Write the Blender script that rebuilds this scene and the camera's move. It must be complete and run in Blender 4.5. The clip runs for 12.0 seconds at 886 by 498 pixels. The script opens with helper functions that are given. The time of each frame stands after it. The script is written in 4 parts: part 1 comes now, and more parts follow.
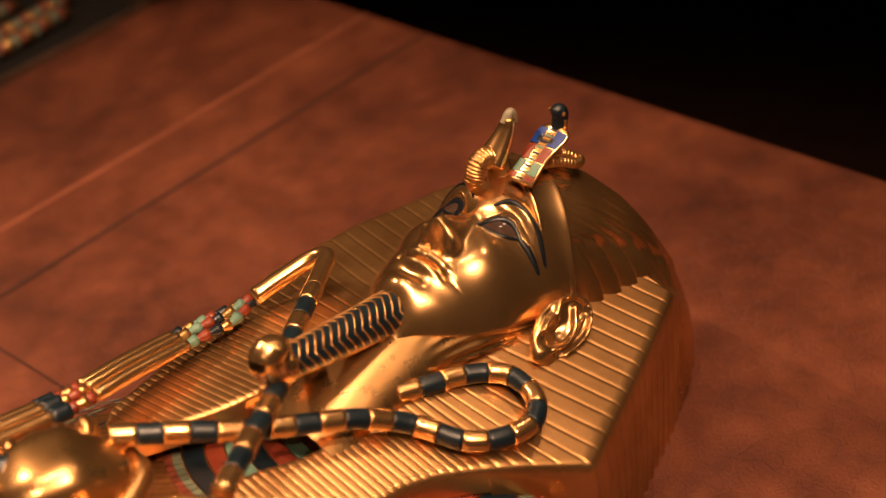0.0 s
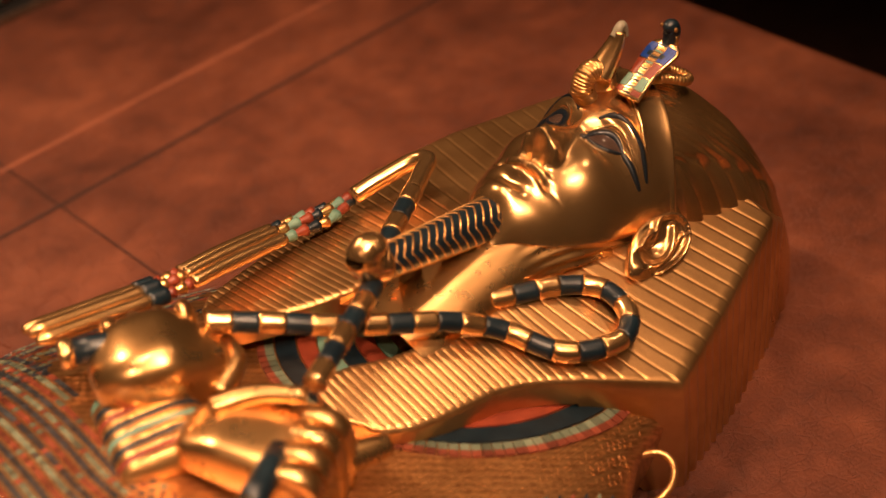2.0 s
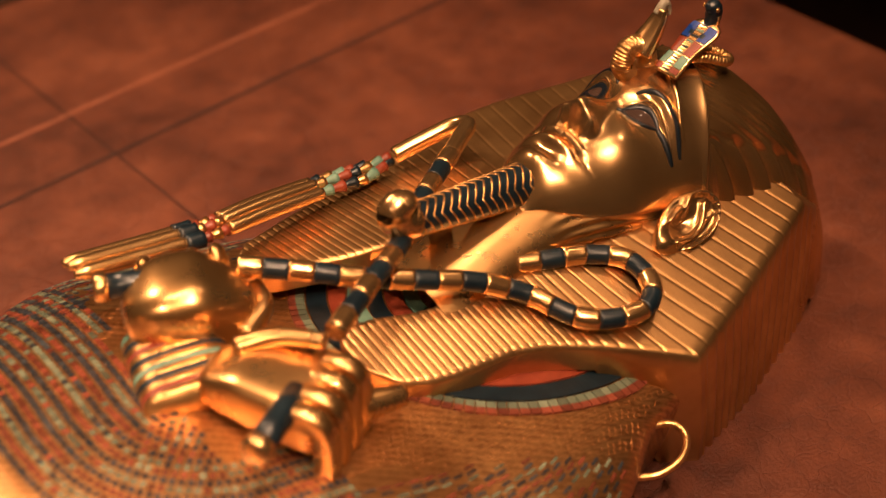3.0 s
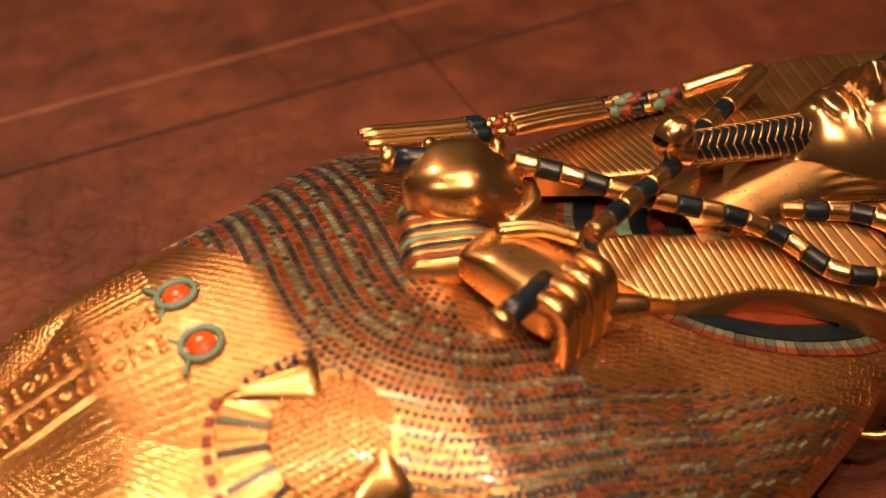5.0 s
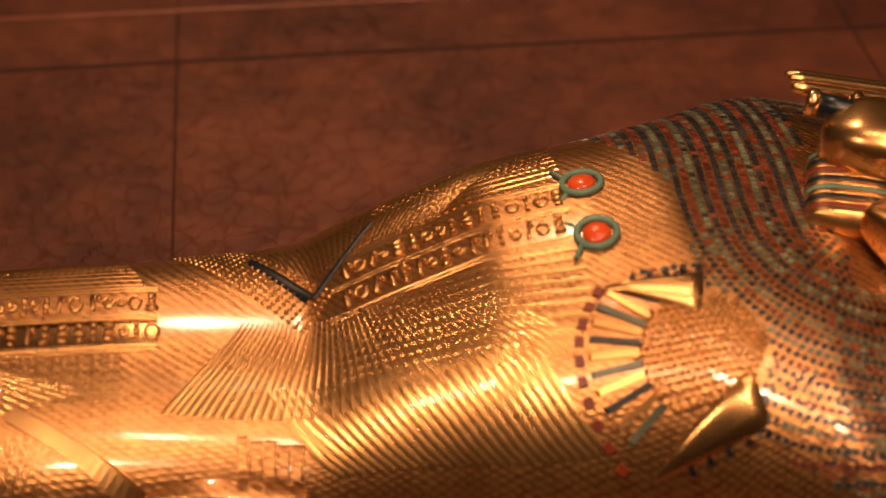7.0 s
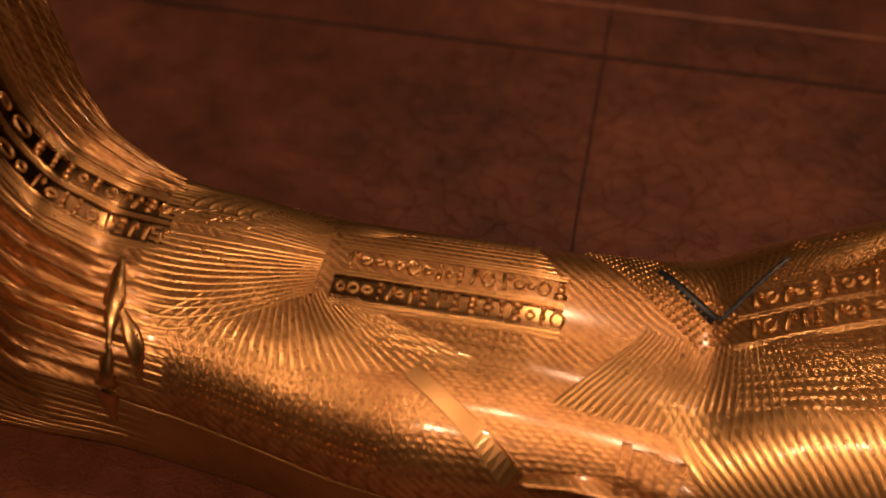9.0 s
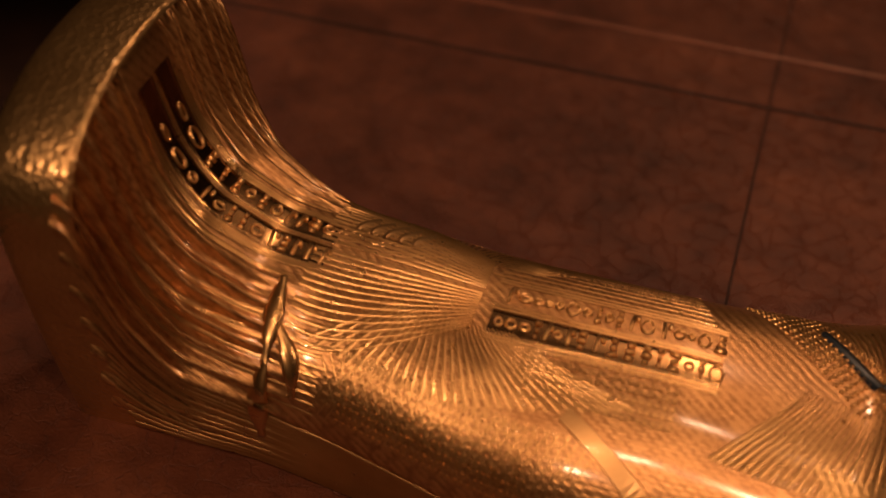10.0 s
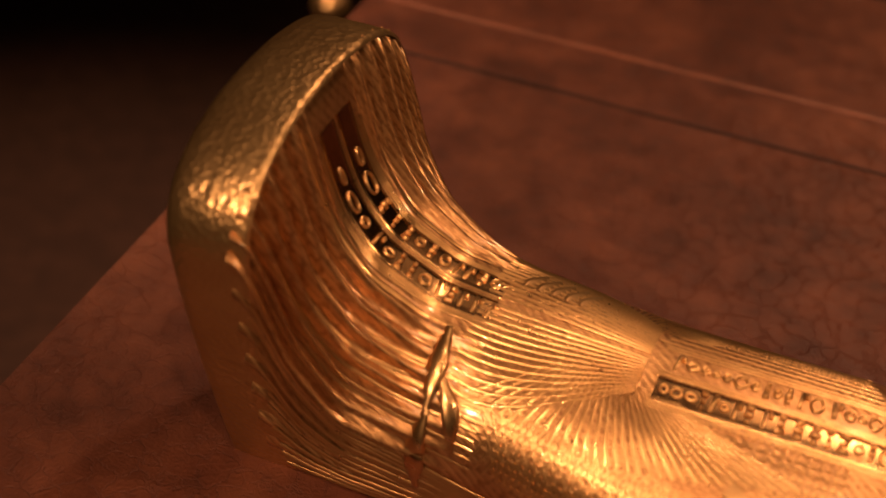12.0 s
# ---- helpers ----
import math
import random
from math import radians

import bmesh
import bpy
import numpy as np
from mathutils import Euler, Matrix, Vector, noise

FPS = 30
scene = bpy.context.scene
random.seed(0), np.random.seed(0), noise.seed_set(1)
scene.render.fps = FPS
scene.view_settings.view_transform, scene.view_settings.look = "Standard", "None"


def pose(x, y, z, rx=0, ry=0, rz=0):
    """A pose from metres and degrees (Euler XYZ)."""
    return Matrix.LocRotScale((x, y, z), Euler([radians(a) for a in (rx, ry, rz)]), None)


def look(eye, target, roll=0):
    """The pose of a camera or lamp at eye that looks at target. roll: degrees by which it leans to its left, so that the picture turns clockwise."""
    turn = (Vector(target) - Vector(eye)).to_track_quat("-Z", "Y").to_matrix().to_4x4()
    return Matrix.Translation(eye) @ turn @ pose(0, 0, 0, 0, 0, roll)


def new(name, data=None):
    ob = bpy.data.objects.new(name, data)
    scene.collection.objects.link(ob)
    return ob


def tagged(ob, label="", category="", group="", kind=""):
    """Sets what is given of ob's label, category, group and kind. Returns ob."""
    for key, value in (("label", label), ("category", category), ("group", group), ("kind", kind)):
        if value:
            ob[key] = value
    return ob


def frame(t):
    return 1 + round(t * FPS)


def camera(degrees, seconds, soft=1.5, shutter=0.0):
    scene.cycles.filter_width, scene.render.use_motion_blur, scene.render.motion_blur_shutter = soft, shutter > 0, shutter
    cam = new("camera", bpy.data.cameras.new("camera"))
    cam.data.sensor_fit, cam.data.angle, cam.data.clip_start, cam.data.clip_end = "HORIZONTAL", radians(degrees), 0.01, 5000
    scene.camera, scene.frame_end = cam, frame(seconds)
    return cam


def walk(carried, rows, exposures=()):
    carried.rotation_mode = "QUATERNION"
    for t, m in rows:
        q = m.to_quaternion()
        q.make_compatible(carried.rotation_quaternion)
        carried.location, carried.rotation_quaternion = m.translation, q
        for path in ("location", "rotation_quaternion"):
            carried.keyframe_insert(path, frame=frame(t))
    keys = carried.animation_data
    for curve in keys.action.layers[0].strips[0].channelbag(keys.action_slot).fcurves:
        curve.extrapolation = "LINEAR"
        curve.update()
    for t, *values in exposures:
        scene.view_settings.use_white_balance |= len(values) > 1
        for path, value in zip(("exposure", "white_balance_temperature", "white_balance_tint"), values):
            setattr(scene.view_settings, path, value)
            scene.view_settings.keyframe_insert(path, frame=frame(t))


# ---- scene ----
cam = camera(31.42, 12.0)
PATH = [
    (0.0, look((0.7509, -0.8174, 1.0597), (1.5407, 0.0115, 0.2540), -7.89)),
    (0.5, look((0.7539, -0.8104, 1.0524), (1.5289, 0.0178, 0.2317), -8.26)),
    (1.0, look((0.7475, -0.8117, 1.0505), (1.5083, 0.0192, 0.2194), -8.23)),
    (1.5, look((0.7432, -0.8122, 1.0531), (1.4807, 0.0273, 0.2096), -7.61)),
    (2.0, look((0.7376, -0.8127, 1.0530), (1.4398, 0.0446, 0.1974), -6.88)),
    (2.5, look((0.7401, -0.8345, 1.0508), (1.4213, 0.0385, 0.1942), -5.96)),
    (4.5, look((0.7262, -0.9381, 1.0584), (1.2085, 0.0496, 0.1913), -4.37)),
    (5.0, look((0.7101, -0.9557, 1.0513), (1.1303, 0.0634, 0.1882), -3.42)),
    (5.5, look((0.6875, -0.9684, 1.0522), (1.0322, 0.0753, 0.1851), -2.79)),
    (6.0, look((0.6763, -0.9813, 1.0418), (0.9484, 0.0834, 0.1745), -1.96)),
    (6.5, look((0.6566, -0.9866, 1.0355), (0.8672, 0.0863, 0.1612), -0.77)),
    (7.0, look((0.6346, -0.9914, 1.0349), (0.7765, 0.0844, 0.1503), 1.11)),
    (7.5, look((0.6215, -0.9878, 1.0439), (0.6867, 0.0835, 0.1449), 1.22)),
    (9.5, look((0.5390, -0.9906, 1.0403), (0.3365, 0.0725, 0.1521), 3.60)),
    (10.0, look((0.5210, -0.9863, 1.0381), (0.2700, 0.0736, 0.1587), 3.96)),
    (10.5, look((0.4984, -0.9793, 1.0342), (0.2118, 0.0731, 0.1566), 4.43)),
    (11.0, look((0.4888, -0.9813, 1.0349), (0.1652, 0.0674, 0.1657), 4.25)),
    (11.5, look((0.4820, -0.9858, 1.0352), (0.1378, 0.0620, 0.1728), 4.31)),
    (12.0, look((0.4766, -0.9894, 1.0316), (0.1164, 0.0636, 0.1822), 4.42)),
]
walk(cam, PATH, exposures=[(0.0, 0.58), (2.5, 0.62), (4.5, 0.26), (5.5, 0.0), (6.5, -0.45), (7.5, -1.00), (9.5, -1.50), (10.5, -1.40), (12.0, -0.56)])
# shallow depth of field of a fast lens, focused at one fixed distance
cam.data.dof.use_dof = True
cam.data.dof.focus_distance = 1.43
cam.data.dof.aperture_fstop = 2.9

# ---- light: a dark exhibition hall with warm spotlights overhead, some added as fill ----
world = bpy.data.worlds.new("hall_dark")
world.use_nodes = True
world.node_tree.nodes["Background"].inputs[0].default_value = (0.9, 0.55, 0.3, 1)
world.node_tree.nodes["Background"].inputs[1].default_value = 0.012
scene.world = world
WARM = (1.0, 0.588, 0.345)


def spot(eye, target, watts, degrees, radius=0.035, blend=0.6):
    data = bpy.data.lights.new("spotlight", "SPOT")
    data.energy, data.color, data.spot_size, data.spot_blend = watts, WARM, radians(degrees), blend
    data.shadow_soft_size = radius
    ob = new("spotlight", data)
    ob.matrix_world = look(eye, target)
    return tagged(ob, "warm halogen spotlight, one of the unseen overhead and added fill lamps", "spotlight", "ceiling spotlights")


spot((0.82, -1.40, 2.5), (0.95, 0.12, 0.2), 140, 60, 0.035, 1.0)
spot((1.28, -0.85, 2.5), (1.42, 0.05, 0.2), 56, 52, 0.03, 1.0)
spot((0.40, -1.40, 2.5), (0.20, 0.05, 0.2), 58, 54, 0.035, 1.0)
# six more unseen lamps, added to brighten foot, headcloth, leather, floor and thigh
spot((0.05, -2.60, 2.0), (0.04, -0.12, 0.14), 250, 26, 0.04, 1.0)
spot((2.75, -0.10, 2.6), (1.50, 0.00, 0.2), 12, 50, 0.05, 1.0)
spot((0.70, 2.10, 2.6), (0.85, 0.45, 0.1), 175, 62, 0.05, 1.0)
spot((-1.1, 0.9, 2.6), (-0.75, 0.65, -0.9), 300, 46, 0.05, 1.0)
spot((-0.90, -1.05, 2.5), (0.74, -0.12, 0.2), 230, 20, 0.03, 1.0)
spot((3.00, 0.05, 2.0), (0.03, -0.05, 0.25), 170, 12, 0.04, 1.0)
for k in range(6):
    spot((0.86 + 0.11 * k, -0.50, 2.45), (1.15 + 0.08 * k, 0.05, 0.2), 9, 66, 0.012, 1.0)
for k in range(5):
    spot((0.75 + 0.28 * k, 0.25, 2.6), (0.85 + 0.22 * k, 0.20, 0.1), 25 - 4 * k, 80, 0.02, 1.0)


# ---- materials ----
def material(name):
    m = bpy.data.materials.new(name)
    m.use_nodes = True
    return m, m.node_tree.nodes, m.node_tree.links, m.node_tree.nodes["Principled BSDF"]


def ramp(nodes, stops):
    r = nodes.new("ShaderNodeValToRGB")
    while len(r.color_ramp.elements) < len(stops):
        r.color_ramp.elements.new(0.5)
    for e, (p, c) in zip(r.color_ramp.elements, stops):
        e.position, e.color = p, (*c, 1)
    return r


def noise_tex(nodes, links, coord, scale, detail=4.0, rough=0.55):
    n = nodes.new("ShaderNodeTexNoise")
    n.inputs["Scale"].default_value, n.inputs["Detail"].default_value = scale, detail
    n.inputs["Roughness"].default_value = rough
    links.new(coord.outputs["Object"], n.inputs["Vector"])
    return n


def gold(name, rough=0.24, bump=0.15, grain=180.0, a=(0.80, 0.44, 0.15), b=(0.95, 0.60, 0.25), cells=0.0, coat=0.35, chased=False, metal=0.92):
    """Burnished gold leaf: uneven tone at two scales, faint dents, wear in the gloss."""
    m, nodes, links, p = material(name)
    co = nodes.new("ShaderNodeTexCoord")
    big, fine = noise_tex(nodes, links, co, 14.0), noise_tex(nodes, links, co, grain, 3.0)
    r = ramp(nodes, [(0.3, a), (0.7, b)])
    links.new(big.outputs["Fac"], r.inputs["Fac"])
    links.new(r.outputs["Color"], p.inputs["Base Color"])
    p.inputs["Metallic"].default_value = metal
    p.inputs["Coat Weight"].default_value, p.inputs["Coat Roughness"].default_value = coat, 0.05
    mr = nodes.new("ShaderNodeMapRange")
    mr.inputs["From Min"].default_value, mr.inputs["From Max"].default_value = 0.3, 0.7
    mr.inputs["To Min"].default_value, mr.inputs["To Max"].default_value = rough * 0.94, rough * 1.08
    links.new(fine.outputs["Fac"], mr.inputs["Value"])
    links.new(mr.outputs["Result"], p.inputs["Roughness"])
    bp = nodes.new("ShaderNodeBump")
    bp.inputs["Strength"].default_value, bp.inputs["Distance"].default_value = bump, 0.002
    if cells:
        v = nodes.new("ShaderNodeTexVoronoi")
        v.inputs["Scale"].default_value = cells
        links.new(co.outputs["Object"], v.inputs["Vector"])
        add = nodes.new("ShaderNodeMath")
        links.new(v.outputs["Distance"], add.inputs[0])
        links.new(fine.outputs["Fac"], add.inputs[1])
        links.new(add.outputs[0], bp.inputs["Height"])
    elif chased:
        w1, w2 = nodes.new("ShaderNodeTexWave"), nodes.new("ShaderNodeTexWave")
        for w, sc, di, axis in ((w1, 62.0, 3.5, "DIAGONAL"), (w2, 100.0, 5.0, "Y")):
            w.bands_direction = axis
            w.inputs["Scale"].default_value, w.inputs["Distortion"].default_value = sc, di
            w.inputs["Detail"].default_value, w.inputs["Detail Scale"].default_value = 2.0, 0.25
            links.new(co.outputs["Object"], w.inputs["Vector"])
        mul = nodes.new("ShaderNodeMath")
        mul.operation = "MULTIPLY"
        links.new(w1.outputs["Fac"], mul.inputs[0])
        links.new(w2.outputs["Fac"], mul.inputs[1])
        dents = noise_tex(nodes, links, co, 150.0, 3.0)
        chase_height = nodes.new("ShaderNodeMath")
        chase_height.operation = "MULTIPLY_ADD"
        chase_height.inputs[1].default_value = 1.3
        links.new(dents.outputs["Fac"], chase_height.inputs[0])
        links.new(mul.outputs[0], chase_height.inputs[2])
        links.new(chase_height.outputs[0], bp.inputs["Height"])
        # browner, darker gold where the chased relief is low
        low = nodes.new("ShaderNodeMapRange")
        low.inputs["From Min"].default_value, low.inputs["From Max"].default_value = 0.55, 0.95
        links.new(chase_height.outputs[0], low.inputs["Value"])
        tone = nodes.new("ShaderNodeMix")
        tone.data_type = "RGBA"
        tone.inputs[6].default_value = (0.37, 0.170, 0.062, 1)
        links.new(low.outputs["Result"], tone.inputs[0])
        links.new(r.outputs["Color"], tone.inputs[7])
        links.new(tone.outputs[2], p.inputs["Base Color"])
        p.inputs["Coat Roughness"].default_value = 0.13
    else:
        links.new(fine.outputs["Fac"], bp.inputs["Height"])
    links.new(bp.outputs["Normal"], p.inputs["Normal"])
    if not chased:
        links.new(bp.outputs["Normal"], p.inputs["Coat Normal"])
    return m


def paste(name, dark, light, rough=0.3, varied=False):
    """Glass or stone inlay: slightly mottled, polished, each piece of its own tone where varied."""
    m, nodes, links, p = material(name)
    co = nodes.new("ShaderNodeTexCoord")
    n = noise_tex(nodes, links, co, 60.0)
    r = ramp(nodes, [(0.3, dark), (0.7, light)])
    links.new(n.outputs["Fac"], r.inputs["Fac"])
    if varied:
        g = nodes.new("ShaderNodeNewGeometry")
        hsv = nodes.new("ShaderNodeHueSaturation")
        mr = nodes.new("ShaderNodeMapRange")
        mr.inputs["To Min"].default_value, mr.inputs["To Max"].default_value = 0.5, 1.35
        links.new(g.outputs["Random Per Island"], mr.inputs["Value"])
        links.new(mr.outputs["Result"], hsv.inputs["Value"])
        links.new(r.outputs["Color"], hsv.inputs["Color"])
        links.new(hsv.outputs["Color"], p.inputs["Base Color"])
    else:
        links.new(r.outputs["Color"], p.inputs["Base Color"])
    p.inputs["Roughness"].default_value = rough
    bp = nodes.new("ShaderNodeBump")
    bp.inputs["Strength"].default_value, bp.inputs["Distance"].default_value = 0.15, 0.001
    links.new(n.outputs["Fac"], bp.inputs["Height"])
    links.new(bp.outputs["Normal"], p.inputs["Normal"])
    return m


def leather(name):
    """Red-brown hide with darker clouds, fine wrinkles and scuffs."""
    m, nodes, links, p = material(name)
    co = nodes.new("ShaderNodeTexCoord")
    cloud, mid, fine = noise_tex(nodes, links, co, 3.2, 6.0, 0.6), noise_tex(nodes, links, co, 17.0, 8.0, 0.65), noise_tex(nodes, links, co, 260.0, 4.0)
    r = ramp(nodes, [(0.34, (0.045, 0.0135, 0.008)), (0.5, (0.130, 0.039, 0.020)), (0.66, (0.228, 0.073, 0.036))])
    mix = nodes.new("ShaderNodeMath")
    mix.operation = "MULTIPLY_ADD"
    mix.inputs[1].default_value = 0.55
    half = nodes.new("ShaderNodeMath")
    half.operation = "MULTIPLY"
    half.inputs[1].default_value = 0.45
    links.new(mid.outputs["Fac"], half.inputs[0])
    links.new(cloud.outputs["Fac"], mix.inputs[0])
    links.new(half.outputs[0], mix.inputs[2])
    links.new(mix.outputs[0], r.inputs["Fac"])
    links.new(r.outputs["Color"], p.inputs["Base Color"])
    v = nodes.new("ShaderNodeTexVoronoi")
    v.feature = "DISTANCE_TO_EDGE"
    v.inputs["Scale"].default_value = 34.0
    warp = nodes.new("ShaderNodeVectorMath")
    warp.operation = "MULTIPLY_ADD"
    warp.inputs[1].default_value = (0.06, 0.06, 0.06)
    links.new(mid.outputs["Color"], warp.inputs[0])
    links.new(co.outputs["Object"], warp.inputs[2])
    links.new(warp.outputs[0], v.inputs["Vector"])
    cr = nodes.new("ShaderNodeMapRange")
    cr.inputs["From Max"].default_value, cr.inputs["To Max"].default_value = 0.05, 0.34
    links.new(v.outputs["Distance"], cr.inputs["Value"])
    add = nodes.new("ShaderNodeMath")
    links.new(cr.outputs["Result"], add.inputs[0])
    links.new(fine.outputs["Fac"], add.inputs[1])
    bp = nodes.new("ShaderNodeBump")
    bp.inputs["Strength"].default_value, bp.inputs["Distance"].default_value = 0.9, 0.0016
    links.new(add.outputs[0], bp.inputs["Height"])
    links.new(bp.outputs["Normal"], p.inputs["Normal"])
    p.inputs["Roughness"].default_value = 0.48
    p.inputs["Specular IOR Level"].default_value = 0.35
    return m


def plain(name, color, rough=0.6, metal=0.0):
    m, nodes, links, p = material(name)
    co = nodes.new("ShaderNodeTexCoord")
    n = noise_tex(nodes, links, co, 25.0)
    r = ramp(nodes, [(0.3, tuple(c * 0.75 for c in color)), (0.7, tuple(min(1, c * 1.2) for c in color))])
    links.new(n.outputs["Fac"], r.inputs["Fac"])
    links.new(r.outputs["Color"], p.inputs["Base Color"])
    p.inputs["Roughness"].default_value, p.inputs["Metallic"].default_value = rough, metal
    return m


GOLD_SMOOTH = gold("burnished_gold", 0.22, 0.035, 48.0, (0.74, 0.42, 0.165), (0.90, 0.55, 0.24), coat=0.8, metal=0.94)
GOLD_SATIN = gold("satin_gold", 0.28, 0.010, 55.0, (0.70, 0.39, 0.15), (0.84, 0.51, 0.21), coat=0.7, metal=0.97)
GOLD_CLOTH = gold("gold_headcloth", 0.35, 0.05, 140.0, (0.46, 0.25, 0.095), (0.70, 0.405, 0.165), coat=0.25, metal=0.93)
GOLD_CAP = gold("gold_crown", 0.25, 0.02, 90.0, (0.52, 0.275, 0.10), (0.76, 0.43, 0.17), metal=0.92)
GOLD_BODY = gold("engraved_gold", 0.36, 0.17, 420.0, (0.50, 0.245, 0.09), (0.74, 0.40, 0.155), coat=0.8, chased=True, metal=0.90)
GOLD_LINE = gold("gold_wire", 0.29, 0.02, 120.0, (0.58, 0.31, 0.11), (0.80, 0.46, 0.18), metal=0.93)
# darker gold that holds the shade of the inscription recesses
GOLD_SHADE = gold("shade_toned_gold", 0.22, 0.05, 200.0, (0.34, 0.17, 0.065), (0.52, 0.28, 0.11), coat=0.0, metal=1.0)
GOLD_SOLE = gold("dull_gold", 0.34, 0.40, 130.0, (0.60, 0.35, 0.14), (0.72, 0.44, 0.18), cells=170.0, metal=0.92)
BLUE = paste("dark_blue_glass", (0.004, 0.010, 0.016), (0.009, 0.021, 0.031), 0.33)
LAPIS = paste("bright_lapis", (0.003, 0.025, 0.16), (0.008, 0.05, 0.30), 0.45)
RED = paste("carnelian", (0.15, 0.024, 0.011), (0.26, 0.048, 0.021), 0.42)
ORANGE = paste("orange_carnelian", (0.62, 0.07, 0.015), (0.78, 0.11, 0.025), 0.22)
TEAL = paste("turquoise_glass", (0.09, 0.19, 0.15), (0.16, 0.29, 0.22), 0.45)
CELL_RED = paste("inlay_red_cells", (0.12, 0.030, 0.018), (0.22, 0.055, 0.030), 0.35, True)
CELL_BLUE = paste("inlay_blue_cells", (0.015, 0.020, 0.030), (0.040, 0.050, 0.058), 0.35, True)
CELL_TEAL = paste("inlay_turquoise_cells", (0.09, 0.12, 0.085), (0.16, 0.19, 0.135), 0.35, True)
BLACK = plain("black_glass_paste", (0.006, 0.006, 0.008), 0.18)
EYE_WHITE = plain("eye_quartz", (0.055, 0.034, 0.026), 0.12)
INLAY = plain("dull_blue_inlay", (0.004, 0.008, 0.013), 0.35)
LEATHER = leather("red_brown_leather")
SEAM = plain("leather_seam", (0.32, 0.110, 0.060), 0.40)
SEAM_DARK = plain("dark_seam", (0.034, 0.011, 0.007), 0.8)
WALL_BLACK = plain("black_wall", (0.010, 0.010, 0.012), 0.9)
FLOOR_DARK = plain("dark_carpet", (0.08, 0.034, 0.021), 0.9)
VELVET = plain("black_velvet", (0.0025, 0.002, 0.002), 1.0)
STEEL = plain("bronze_frame", (0.16, 0.10, 0.07), 0.4, 0.6)


# ---- mesh helpers ----
def part(name, bm, mat, parent=None, label="", smooth=True, kind=""):
    me = bpy.data.meshes.new(name)
    bm.to_mesh(me)
    bm.free()
    me.materials.append(mat)
    if smooth:
        me.polygons.foreach_set("use_smooth", [True] * len(me.polygons))
    ob = new(name, me)
    if parent:
        ob.parent = parent
    return tagged(ob, label, kind=kind)


def group_of(name, label, category, group="", kind=""):
    return tagged(new(name), label, category, group, kind)


def grid(fn, nu, nv, close_v=False, bm=None, caps=False):
    """A sheet through fn(i, j), i < nu, j < nv."""
    bm = bm or bmesh.new()
    rows = [[bm.verts.new(fn(i, j)) for j in range(nv)] for i in range(nu)]
    for i in range(nu - 1):
        for j in range(nv if close_v else nv - 1):
            k = (j + 1) % nv
            bm.faces.new((rows[i][j], rows[i][k], rows[i + 1][k], rows[i + 1][j]))
    if caps:
        bm.faces.new(list(reversed(rows[0])))
        bm.faces.new(rows[-1])
    return bm


def box(x0, x1, y0, y1, z0, z1, bevel=0.0):
    bm = bmesh.new()
    bmesh.ops.create_cube(bm, size=1.0, matrix=Matrix.Translation(((x0 + x1) / 2, (y0 + y1) / 2, (z0 + z1) / 2)) @ Matrix.Diagonal((x1 - x0, y1 - y0, z1 - z0, 1)))
    if bevel:
        bmesh.ops.bevel(bm, geom=bm.edges[:], offset=bevel, segments=2, affect="EDGES")
    return bm


def spline(points, n):
    """n points of a smooth curve through the given ones, evenly spaced."""
    p = [Vector(q) for q in points]
    p = [2 * p[0] - p[1]] + p + [2 * p[-1] - p[-2]]
    out = []
    for k in range(1, len(p) - 2):
        for s in range(24):
            t = s / 24
            a, b, c, d = p[k - 1:k + 3]
            out.append(0.5 * (2 * b + (c - a) * t + (2 * a - 5 * b + 4 * c - d) * t * t + (3 * b - a - 3 * c + d) * t ** 3))
    out.append(p[-2])
    dist = [0.0]
    for a, b in zip(out, out[1:]):
        dist.append(dist[-1] + (b - a).length)
    want = np.linspace(0, dist[-1], n)
    return [Vector([np.interp(w, dist, [q[k] for q in out]) for k in range(3)]) for w in want]


def tube(points, radius, sides=16, bm=None, caps=True, squash=1.0):
    """A round bar along points; radius is a number or a function of 0..1."""
    n = len(points)
    rings = []
    up = Vector((0, 0, 1))
    for i, q in enumerate(points):
        d = (points[min(i + 1, n - 1)] - points[max(i - 1, 0)]).normalized()
        s = d.cross(up)
        s = s.normalized() if s.length > 1e-4 else Vector((1, 0, 0))
        u = s.cross(d).normalized()
        r = radius(i / (n - 1)) if callable(radius) else radius
        rings.append([q + s * math.cos(a) * r + u * math.sin(a) * r * squash for a in [2 * math.pi * j / sides for j in range(sides)]])
    return grid(lambda i, j: rings[i][j], n, sides, True, bm, caps)


def ball(center, rx, ry, rz, matrix=None, bm=None, seg=24):
    bm = bm or bmesh.new()
    m = Matrix.Translation(center) @ (matrix or Matrix()) @ Matrix.Diagonal((rx, ry, rz, 1))
    bmesh.ops.create_uvsphere(bm, u_segments=seg, v_segments=seg // 2, radius=1.0, matrix=m)
    return bm


def bump(v, c, s):
    return math.exp(-((v - c) / s) ** 2)


def curve_of(pairs, smooth=0.012):
    """A smoothed profile through (x, value) pairs."""
    xs = np.linspace(-0.1, 1.9, 2001)
    ys = np.interp(xs, [p[0] for p in pairs], [p[1] for p in pairs])
    k = np.exp(-(np.arange(-60, 61) / (smooth * 1000)) ** 2)
    ys = np.convolve(np.pad(ys, 60, mode="edge"), k / k.sum(), "valid")
    return lambda x: float(np.interp(x, xs, ys))


